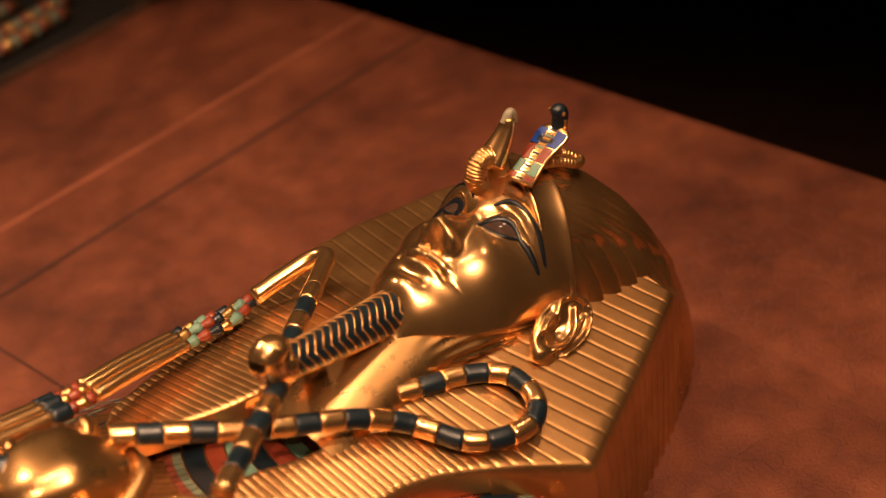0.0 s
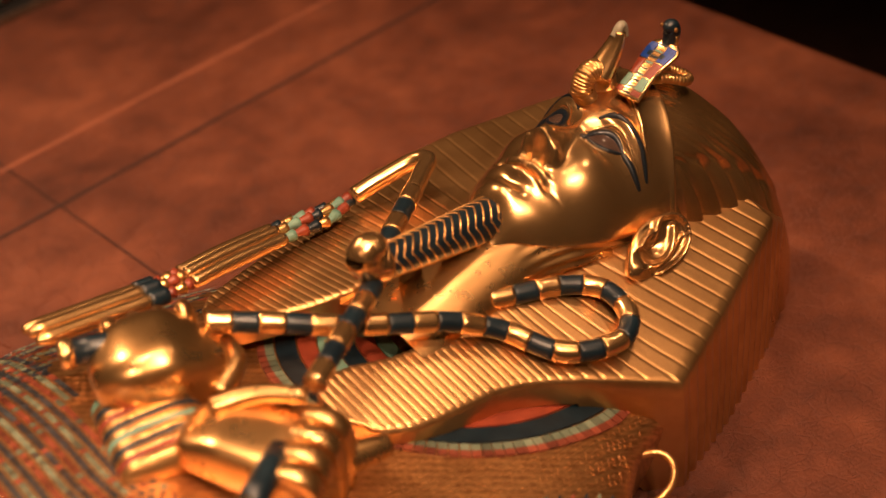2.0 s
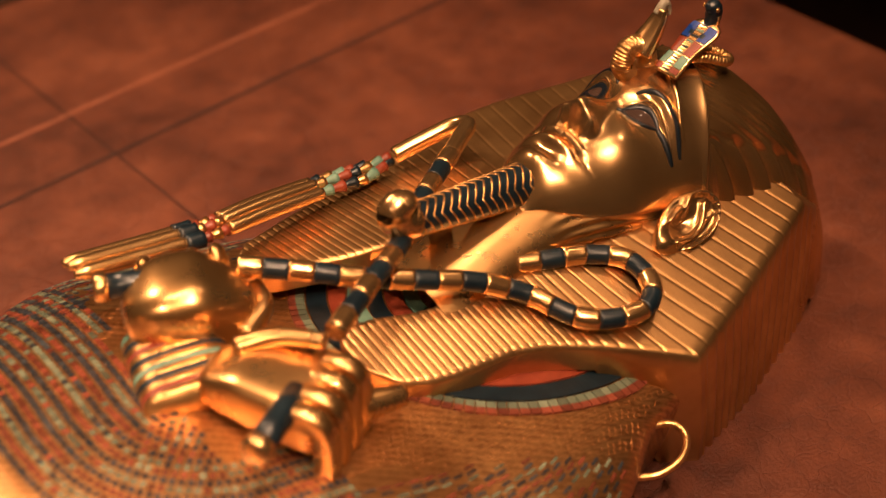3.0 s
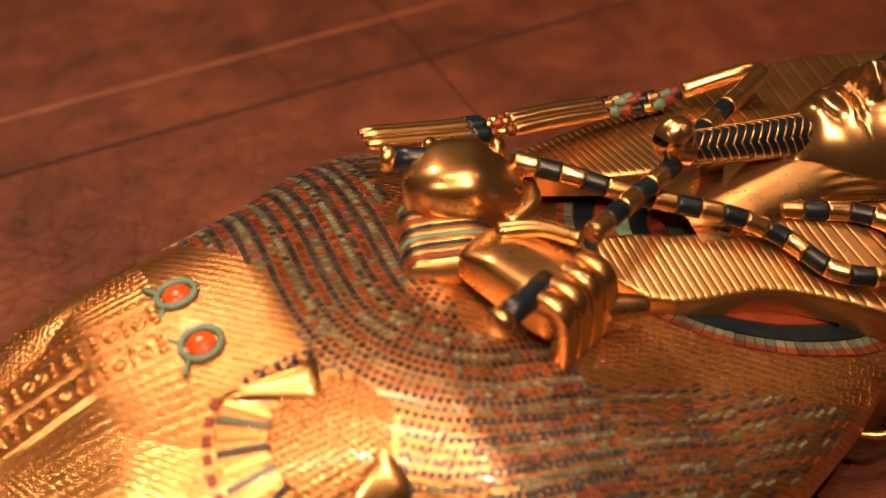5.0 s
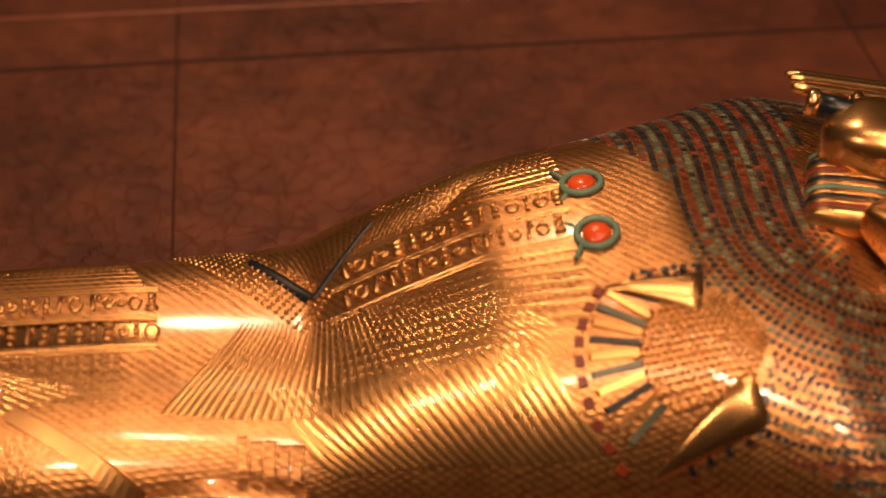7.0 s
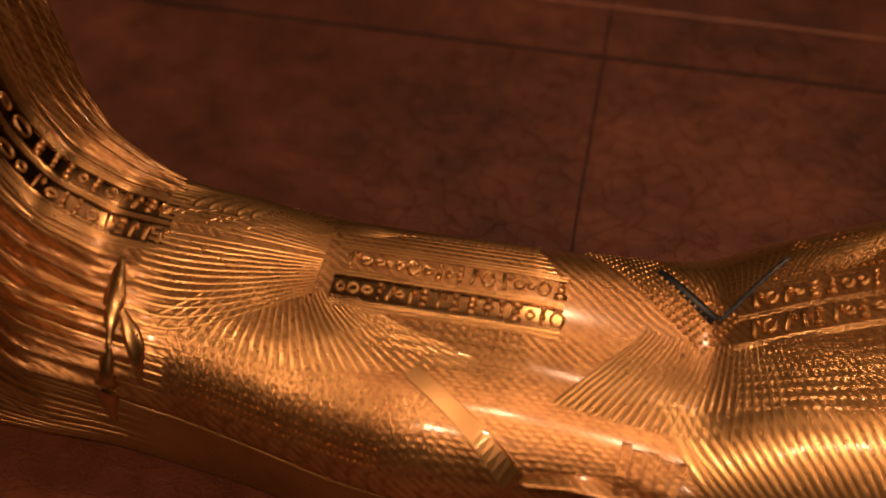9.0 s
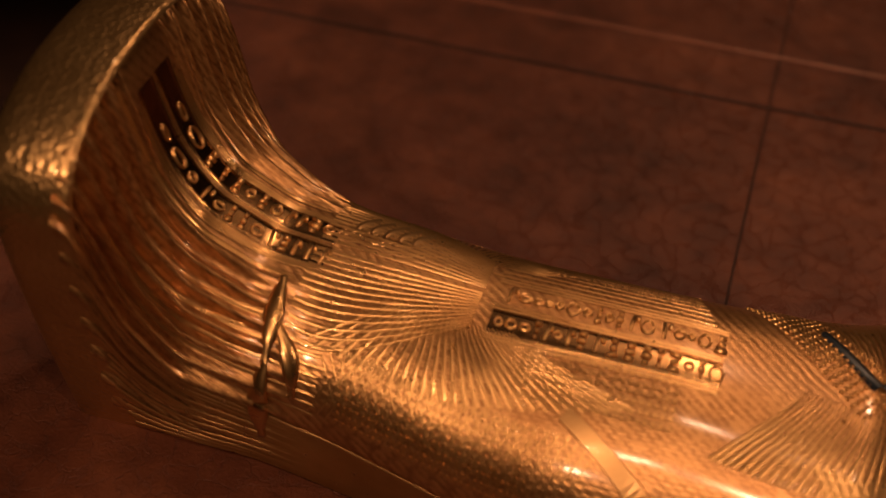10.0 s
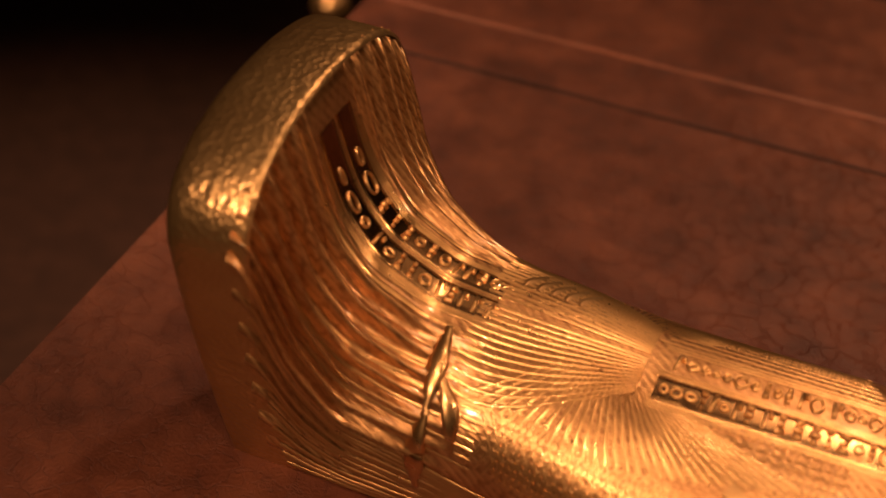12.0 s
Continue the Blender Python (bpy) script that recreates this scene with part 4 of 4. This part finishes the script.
for side in (-1, 1):
    turn = lambda pts: [(x, side * y) for x, y in pts]
    flat_line("eyebrow", turn([(1.5870, 0.0120), (1.5945, 0.0200), (1.5990, 0.0330), (1.5975, 0.0480), (1.5930, 0.0570), (1.5865, 0.0665)]), 0.0046, INLAY, "dark blue inlaid eyebrow")
    flat_line("eyelid", turn([(1.5635, 0.0115)] + LID_TOP), 0.0048, INLAY, "dark blue inlaid upper lid", 0.0022)
    flat_line("eyelid", turn(LID_LOW), 0.0026, INLAY, "dark blue inlaid lower lid", 0.0018)
    flat_line("eye_line", turn([(1.5815, 0.0430), (1.5805, 0.0490), (1.5800, 0.0560), (1.5770, 0.0665)]), 0.0050, INLAY, "dark blue cosmetic line", 0.0016)
    flat_line("lid_fold", turn([(1.5700, 0.0110), (1.5815, 0.0180), (1.5885, 0.0260), (1.5905, 0.0340), (1.5885, 0.0430), (1.5855, 0.0520), (1.5815, 0.0620)]), 0.0030, GOLD_SMOOTH, "gold fold over the eye", 0.0016)
    top, low = spline([(x, y, 0) for x, y in LID_TOP], 25), spline([(x, y, 0) for x, y in LID_LOW], 25)
    bm = bmesh.new()
    mid = [[bm.verts.new(eye_at(low[k] + (top[k] - low[k]) * w / 6, side, 0.0008 + 0.0010 * math.sin(math.pi * w / 6))) for w in range(7)] for k in range(25)]
    for a, b in zip(mid, mid[1:]):
        for w in range(6):
            bm.faces.new((a[w], b[w], b[w + 1], a[w + 1]))
    part("eye", bm, EYE_WHITE, coffin, "dark glassy inlaid eye")


# ears
EAR_RIDGES = [
    # rolled rim from the root over the top and down behind
    ([(-0.02, -0.22), (0.15, -0.52), (0.45, -0.78), (0.78, -0.50), (0.90, -0.02), (0.78, 0.48), (0.45, 0.80), (0.05, 0.84), (-0.35, 0.70)], 0.0066, 0.095),
    # inner fold, forked above
    ([(-0.48, 0.20), (-0.20, 0.44), (0.12, 0.42), (0.36, 0.22), (0.62, -0.18)], 0.0052, 0.095),
    ([(0.30, 0.28), (0.46, 0.34), (0.62, 0.34)], 0.0030, 0.08),
    # small flap before the opening
    ([(-0.34, -0.56), (-0.14, -0.64), (0.06, -0.60)], 0.0060, 0.11)]
EAR_LINES = [(np.array([tuple(q)[:2] for q in spline([(a, b, 0) for a, b in pts], 40)]), h, w) for pts, h, w in EAR_RIDGES]


def ear_height(p, q):
    h = 0.0
    for line, top, w in EAR_LINES:
        h = max(h, 1.15 * top * math.exp(-float(((line - (p, q)) ** 2).sum(1).min()) / w ** 2))
    h -= 0.0085 * math.exp(-((p + 0.08) / 0.26) ** 2 - ((q + 0.16) / 0.30) ** 2)
    h += 0.0070 * math.exp(-((p + 0.70) / 0.24) ** 2 - ((q + 0.02) / 0.42) ** 2)
    return h


def ear(side):
    c = Vector((1.5660, side * (0.0965 if side < 0 else 0.082), 0.1930 if side < 0 else 0.160))
    u, v = Vector((0.0415, -side * 0.004, 0.0060)), Vector((0.006, side * 0.0130, -0.0200))
    n = Vector((-0.1, side * 0.8, 0.55)).normalized()

    def pt(i, j):
        r, a = min(i, 26) / 26, 2 * math.pi * j / 88
        p, q = r * math.cos(a), r * math.sin(a) * (1.0 - 0.36 * max(0.0, -math.cos(a)) ** 1.3)
        h = ear_height(p, q)
        if i > 26:
            k = (i - 26) / 4
            return c + u * (p * (1 - 0.10 * k * k)) + v * (q * (1 - 0.16 * k * k)) + n * (h - 0.014 * k)
        return c + u * p + v * q + n * (h - 0.0022 * max(0.0, r - 0.93) / 0.07)
    return part("ear", grid(pt, 31, 88, True), GOLD_SMOOTH, coffin, "modelled gold ear")


ear(-1), ear(1)

# ---- plaited beard ----
A, B = Vector((1.468, 0, 0.240)), Vector((1.335, 0, 0.268))
ax = (B - A).normalized()
sd = Vector((0, -1, 0))
upv = sd.cross(ax).normalized()
if upv.z < 0:
    upv = -upv


def beard_r(t):
    return 0.0195 - 0.0060 * t


def on_beard(t, a, lift=0.0):
    r = beard_r(t) + lift
    return A + (B - A) * t + sd * (math.sin(a) * r) + upv * (math.cos(a) * r)


beard = part("beard", grid(lambda i, j: on_beard(i / 30, 2 * math.pi * j / 32), 31, 32, True, None, True), BLUE, coffin, "dark blue false beard with plaited gold wires")
for k in range(16):
    for q in range(6):
        a0 = q * math.pi / 3
        path = []
        for s in np.linspace(0, 1, 6):
            path.append(on_beard(min(1, max(0, k * 0.064 + 0.085 * s - 0.03)), a0 + (s if q % 2 == 0 else 1 - s) * math.pi / 3, 0.0003))
        part("plait_wire", tube(path, 0.0008, 6), GOLD_LINE, beard)
curl = spline([B + Vector((0.004, 0, -0.002)), B + Vector((-0.010, 0, 0.004)), B + Vector((-0.015, 0, 0.016)), B + Vector((-0.006, 0, 0.022))], 20)
part("beard_tip", tube(curl, lambda t: 0.0150 - 0.001 * t, 20), GOLD_SMOOTH, beard, "rounded gold beard tip")
part("beard_tip", ball(curl[-1], 0.0140, 0.0145, 0.0100), GOLD_SMOOTH, beard)
part("chin_mount", grid(lambda i, j: on_beard(-0.06 + 0.09 * i / 4, 2 * math.pi * j / 32, 0.0016), 5, 32, True), GOLD_SMOOTH, beard, "gold mount under the chin")


# ---- sceptres ----
def banded(name, pts, r, count, label, first=0, ends=True):
    """A rod of alternating gold and dark blue sleeves."""
    rod = group_of(name, label, "")
    rod.parent = coffin
    del rod["label"]
    rod["label"] = label
    fine = spline(pts, count * 7 + 1)
    for k in range(count):
        seg = fine[k * 7:k * 7 + 8]
        g = (k + first) % 2 == 0
        part("gold_sleeve" if g else "blue_sleeve", tube(seg, r * (1.06 if g else 1.0), 18), GOLD_SMOOTH if g else BLUE, rod)
    return rod


CROOK = [(1.195, 0.047, 0.272), (1.236, 0.015, 0.262), (1.272, -0.011, 0.250), (1.311, -0.033, 0.238), (1.352, -0.054, 0.225), (1.379, -0.071, 0.212), (1.395, -0.088, 0.202), (1.410, -0.119, 0.192), (1.435, -0.139, 0.187), (1.466, -0.146, 0.186), (1.488, -0.129, 0.190), (1.491, -0.096, 0.195), (1.465, -0.071, 0.200), (1.437, -0.058, 0.203), (1.411, -0.044, 0.205)]
banded("crook", CROOK, 0.0088, 25, "crook sceptre of alternating gold and dark blue sleeves")


def rod_end(name, p0, p1, label):
    """The short end of a sceptre below the fist: gold ferrule, then dark blue."""
    p0, p1 = Vector(p0), Vector(p1)
    rod = part(name, tube([p0 + (p1 - p0) * t for t in (0.16, 0.4, 0.7, 1.0)], 0.0105, 18), BLUE, coffin, label)
    part("ferrule", tube([p0 + (p1 - p0) * t for t in (-0.02, 0.02, 0.12, 0.17)], lambda t: 0.0098 + 0.0030 * math.sin(t * 3.1), 18), GOLD_SMOOTH, rod, "gold ferrule")


rod_end("crook_butt", (1.090, 0.090, 0.284), (1.150, 0.062, 0.278), "dark blue lower end of the crook")
rod_end("flail_butt", (1.088, -0.136, 0.268), (1.150, -0.100, 0.262), "dark blue lower end of the flail")
banded("flail_rod", [(1.205, -0.074, 0.272), (1.259, -0.044, 0.268), (1.303, -0.019, 0.262), (1.345, 0.012, 0.252), (1.383, 0.045, 0.244), (1.420, 0.068, 0.242), (1.445, 0.083, 0.240)], 0.0088, 13, "flail rod of alternating gold and dark blue sleeves")
flail = group_of("flail", "gold flail with three beaded strands", "")
flail.parent = coffin
part("flail_bend", tube(spline([(1.445, 0.083, 0.240), (1.470, 0.098, 0.240), (1.488, 0.110, 0.239), (1.482, 0.125, 0.234), (1.452, 0.136, 0.226), (1.425, 0.144, 0.219)], 40), 0.0085, 18), GOLD_SMOOTH, flail, "plain gold bend")
STR = [(1.425, 0.145, 0.217), (1.387, 0.142, 0.220), (1.346, 0.144, 0.226), (1.278, 0.144, 0.236), (1.241, 0.142, 0.241), (1.205, 0.142, 0.246), (1.096, 0.155, 0.262)]
main = spline(STR, 101)
for k, off in enumerate((-0.0105, 0.0, 0.0105)):
    dz = 0.003 if k == 1 else 0.0
    line = [p + Vector((0, off * min(1, i / 12), dz)) for i, p in enumerate(main)]
    for a, b, mats in ((2, 28, (BLUE, RED, TEAL, GOLD_LINE)), (58, 66, (RED, GOLD_LINE, RED, GOLD_LINE))):
        n = 7 if a == 2 else 3
        for q in range(n):
            i0, i1 = a + (b - a) * q // n, a + (b - a) * (q + 1) // n
            part("cone_bead", tube(line[i0:i1 + 1], lambda t: 0.0026 + 0.0032 * (1 - t), 12), mats[(q + k) % 4], flail)
    part("strand", tube(line[27:58], lambda t: 0.0058 + 0.0008 * math.sin(t * 3), 14), GOLD_SMOOTH, flail, "smooth gold strand")
    part("blue_collar", tube(line[65:71], 0.0076, 12), BLUE, flail, "dark blue collar")
    part("strand", tube(line[70:], lambda t: 0.0066 * (1 - 0.5 * max(0, t - 0.9) / 0.1), 14), GOLD_SMOOTH, flail)


# ---- two fists with bracelets ----
def blob(profile, m, n=36, e=0.62):
    """A rounded block: profile gives (along, half width, half height, centre lift)."""
    rows = []
    for a, w, h, c in profile:
        ring = []
        for j in range(n):
            t = 2 * math.pi * j / n
            s, k = math.sin(t), math.cos(t)
            ring.append(m @ Vector((a, w * math.copysign(abs(k) ** e, k), c + h * math.copysign(abs(s) ** e, s))))
        rows.append(ring)
    return grid(lambda i, j: rows[i][j], len(rows), n, True, None, True)


def smooth_profile(keys, n=30):
    pts = spline([Vector((k[0], k[1], k[2])) for k in keys], n)
    cs = np.interp([p.x for p in pts], [k[0] for k in keys], [k[3] for k in keys])
    return [(p.x, max(p.y, 0.0005), max(p.z, 0.0005), c) for p, c in zip(pts, cs)]


# far fist: a smooth rounded back
far_m = Matrix.Translation((1.143, 0.049, 0.256)) @ Euler((0, 0, radians(-28))).to_matrix().to_4x4() @ Matrix.Diagonal((1.22, 0.98, 0.92, 1))
far_fist = part("far_fist", blob(smooth_profile([(-0.040, 0.010, 0.012, 0.004), (-0.034, 0.028, 0.026, 0.004), (-0.015, 0.040, 0.036, 0.006), (0.012, 0.041, 0.037, 0.006), (0.030, 0.031, 0.027, 0.000), (0.043, 0.018, 0.018, -0.006), (0.047, 0.004, 0.008, -0.006)]), far_m), GOLD_SATIN, coffin, "smooth golden fist gripping the crook")
for k in range(4):
    p = far_m @ Vector((-0.022 + 0.016 * k, 0.036, 0.012))
    part("finger", ball(p, 0.0095, 0.016, 0.020, Euler((0, 0, radians(-28))).to_matrix().to_4x4()), GOLD_SATIN, far_fist)
part("thumb", tube(spline([far_m @ Vector(q) for q in ((0.035, -0.030, -0.016), (0.050, -0.004, -0.010), (0.047, 0.022, -0.008))], 20), lambda t: 0.011 - 0.003 * t, 14), GOLD_SATIN, far_fist)

# near fist: back of the palm above, four fingers folded down
near_m = Matrix.Translation((1.146, -0.080, 0.250)) @ Euler((0, radians(4), radians(-61))).to_matrix().to_4x4() @ Matrix.Diagonal((1.08, 1.12, 1.05, 1))
near_fist = part("near_fist", blob(smooth_profile([(-0.060, 0.012, 0.008, -0.004), (-0.052, 0.022, 0.014, -0.002), (-0.025, 0.028, 0.021, 0.000), (0.010, 0.033, 0.023, -0.002), (0.028, 0.034, 0.022, -0.004), (0.036, 0.032, 0.020, -0.006), (0.039, 0.024, 0.014, -0.006)]), near_m @ Matrix.Translation((0, 0.004, 0)), 44, 0.46), GOLD_SATIN, coffin, "golden fist gripping the flail")


def plate_finger(y, w):
    """A folded finger of flat, soft-edged section; the path lies in the hand's upright plane."""
    line = spline([(0.020, 0, 0.0150), (0.037, 0, 0.0150), (0.0475, 0, 0.006), (0.050, 0, -0.022), (0.046, 0, -0.046), (0.030, 0, -0.056)], 30)
    rows = []
    for i, q in enumerate(line):
        d = (line[min(i + 1, 29)] - line[max(i - 1, 0)]).normalized()
        out = Vector((-d.z, 0, d.x))
        rows.append([near_m @ (q + Vector((0, y + a * w, 0)) + out * b) for a, b in ((-1, -0.010), (-1, 0.002), (-0.93, 0.0042), (-0.7, 0.0056), (0, 0.0062), (0.7, 0.0056), (0.93, 0.0042), (1, 0.002), (1, -0.010))])
    return grid(lambda i, j: rows[i][j], 30, 9, True, None, True)


for k in range(4):
    part("finger", plate_finger(0.028 - 0.0176 * k, 0.0072), GOLD_SATIN, near_fist)
part("thumb", tube(spline([near_m @ Vector(q) for q in ((-0.040, 0.014, 0.018), (-0.012, 0.026, 0.027), (0.022, 0.030, 0.031))], 20), lambda t: 0.0085 - 0.002 * t, 14), GOLD_SATIN, near_fist)
part("cuff_knob", tube(spline([(1.198, -0.108, 0.222), (1.218, -0.113, 0.219), (1.232, -0.116, 0.216)], 12), lambda t: 0.013 - 0.004 * t, 16), GOLD_SATIN, near_fist)


def bracelet(m, name, keys, bands):
    """A wristband of bright stripes across the wrist."""
    prof = smooth_profile(keys, len(bands) * 4 + 1)
    ring = None
    for k, mat in enumerate(bands):
        ob = part("stripe", blob(prof[k * 4:k * 4 + 5], m), mat, ring, smooth=True) if ring else part(name, blob(prof[k * 4:k * 4 + 5], m), mat, coffin, "striped bracelet of red, blue and turquoise inlay")
        ring = ring or ob


prof_bands = [TEAL, GOLD_LINE, BLUE, GOLD_LINE, RED, GOLD_LINE, BLUE, GOLD_LINE, TEAL, GOLD_LINE, BLUE, GOLD_LINE, RED, GOLD_LINE]


def wrist(x0, y0, x1, y1, z, w, h, name):
    """Wrist with stripes running round it, from (x0, y0) to (x1, y1)."""
    d = Vector((x1 - x0, y1 - y0, 0))
    m = Matrix.Translation(((x0 + x1) / 2, (y0 + y1) / 2, z)) @ Euler((0, 0, math.atan2(d.y, d.x))).to_matrix().to_4x4()
    L = d.length
    bracelet(m, name, [(-L / 2, w * 0.95, h * 0.95, 0), (0, w, h, 0), (L / 2, w * 1.0, h, 0)], prof_bands)


wrist(1.124, 0.050, 1.098, -0.034, 0.236, 0.040, 0.022, "bracelet")

# ---- cobra and vulture on the brow ----
cobra = group_of("cobra", "upright gold cobra with an inlaid hood on the brow", "")
cobra.parent = coffin
spine = spline([(1.612, -0.022, 0.296), (1.622, -0.024, 0.304), (1.640, -0.026, 0.316), (1.655, -0.028, 0.324), (1.663, -0.029, 0.330)], 30)


def hood_w(t):
    return float(np.interp(t, [0, 0.15, 0.4, 0.65, 0.85, 0.95, 1.0], [0.0150, 0.0145, 0.0135, 0.0158, 0.0175, 0.0150, 0.0095]))


HOOD_UP = Vector((-0.62, 0, 0.78))


def hood_fn(i, j):
    t = i / 29
    a = 2 * math.pi * j / 24
    p = spine[i]
    return p + Vector((0, math.cos(a) * hood_w(t), 0)) + HOOD_UP * (math.sin(a) * 0.0042)


part("hood", grid(hood_fn, 30, 24, True, None, True), GOLD_SMOOTH, cobra, "gold edged hood")


def hood_patch(t0, t1, y0, y1, mat, name, label=""):
    """A thin inlaid plate on the hood between two heights; y0 and y1 are shares of its half width."""
    def pt(i, j):
        t = t0 + (t1 - t0) * i / 7
        y = (y0, y0, y0 + (y1 - y0) / 2, y1, y1)[j]
        lift = (0.0010, 0.0047, 0.0049, 0.0047, 0.0010)[j] - 0.0018 * y * y
        q = t * 29
        a = spine[int(q)].lerp(spine[min(29, int(q) + 1)], q - int(q))
        return a + Vector((0, y * (hood_w(t) - 0.0012), 0)) + HOOD_UP * lift
    return part(name, grid(pt, 8, 5), mat, cobra, label, False)


for y0, y1 in ((0.34, 0.95), (-0.95, -0.34)):
    for t0, t1, mat in ((0.05, 0.13, RED), (0.15, 0.35, TEAL), (0.37, 0.62, RED), (0.64, 0.92, LAPIS)):
        hood_patch(t0, t1, y0, y1, mat, "hood_inlay")
    hood_patch(0.70, 0.78, y0 * 0.8, y1 * 0.8, BLUE, "hood_inlay")
for k in range(17):
    hood_patch(0.05 + 0.053 * k, 0.05 + 0.053 * k + 0.030, -0.25, 0.25, (BLUE, GOLD_LINE, TEAL, GOLD_LINE)[k % 4], "belly_scale")
part("head", tube(spline([(1.661, -0.029, 0.326), (1.665, -0.030, 0.337), (1.664, -0.031, 0.346), (1.656, -0.031, 0.349)], 24), lambda t: 0.0056 + 0.002 * math.sin(t * 3) - 0.003 * max(0, t - 0.8) / 0.2, 16), BLUE, cobra, "dark blue cobra head")
for d in (-1, 1):
    part("eye_ring", ball(Vector((1.661, -0.031 + d * 0.0080, 0.347)), 0.0022, 0.0014, 0.0022, seg=12), GOLD_LINE, cobra)
    part("cheek", tube([Vector((1.661, -0.0295 + d * 0.0062, 0.324)), Vector((1.664, -0.030 + d * 0.0068, 0.333)), Vector((1.664, -0.030 + d * 0.0070, 0.339))], 0.0018, 8), GOLD_LINE, cobra)
coil = spline([(1.640, -0.026, 0.302), (1.655, -0.034, 0.299), (1.672, -0.040, 0.290), (1.684, -0.032, 0.286), (1.676, -0.020, 0.292), (1.662, -0.018, 0.297)], 40)
part("tail_coil", tube(spline(coil, 160), lambda t: 0.0046 + 0.0004 * math.cos(t * 150), 12), GOLD_LINE, cobra, "ribbed gold coil")

vulture = group_of("vulture_head", "gold vulture head on a ribbed neck above the brow", "")
vulture.parent = coffin
neckline = spline([(1.600, 0.014, 0.286), (1.594, 0.013, 0.300), (1.599, 0.012, 0.312), (1.610, 0.011, 0.313), (1.619, 0.010, 0.304), (1.621, 0.010, 0.290)], 221)
part("neck_arch", tube(neckline, lambda t: 0.0108 + 0.0005 * math.cos(t * 190), 20, squash=0.9), GOLD_LINE, vulture, "ribbed gold neck")
part("head", tube(spline([(1.612, 0.010, 0.306), (1.624, 0.008, 0.320), (1.632, 0.006, 0.332), (1.636, 0.005, 0.343)], 24), lambda t: 0.0150 - 0.0078 * t ** 1.3, 18, squash=0.75), GOLD_SMOOTH, vulture, "smooth gold bird head")
part("beak", tube(spline([(1.632, 0.006, 0.338), (1.638, 0.005, 0.347), (1.643, 0.005, 0.343), (1.645, 0.005, 0.333)], 18), lambda t: 0.0052 - 0.0030 * t, 12), plain("horn_beak", (0.33, 0.30, 0.22), 0.35), vulture, "pale horn-coloured beak")

# ---- lifting ring at the shoulder ----
ring = spline([(1.385, -0.196, 0.075), (1.410, -0.216, 0.076), (1.435, -0.220, 0.082), (1.452, -0.208, 0.088), (1.450, -0.192, 0.092), (1.428, -0.180, 0.092)], 40)
part("lifting_ring", tube(ring, 0.0032, 10), GOLD_LINE, coffin, "thin gold wire ring")

# ---- jewelled straps in the showcase ----
for k, (y, x1) in enumerate(((1.190, 1.930), (1.232, 1.965), (1.290, 1.90))):
    strap = group_of("jewelled_strap", "gold strap with turquoise and red beads on black velvet", "ornament", "straps in the showcase")
    pts = spline([(x1 - 0.40, y - 0.012, 0.0), (x1 - 0.25, y, 0.002), (x1 - 0.10, y + 0.004, 0.004), (x1, y + 0.014, 0.006)], 61)
    for q in range(30):
        part("bead", tube(pts[q * 2:q * 2 + 3], 0.0115, 12), (GOLD_SOLE, CELL_TEAL, CELL_RED)[q % 3], strap)
    part("clasp", ball(pts[-1], 0.018, 0.012, 0.010), GOLD_SMOOTH, strap, "gold clasp")

# gilded knob of the next exhibit beyond the foot
knob = group_of("gilded_knob", "rounded gilded knob on a dark stand beyond the platform", "ornament")
part("stem", tube([Vector((-0.325, 0.79, z)) for z in (-0.9, -0.5, -0.06)], 0.02, 14), WALL_BLACK, knob, "dark stand")
part("head", ball(Vector((-0.325, 0.79, -0.04)), 0.030, 0.030, 0.024), GOLD_SOLE, knob)
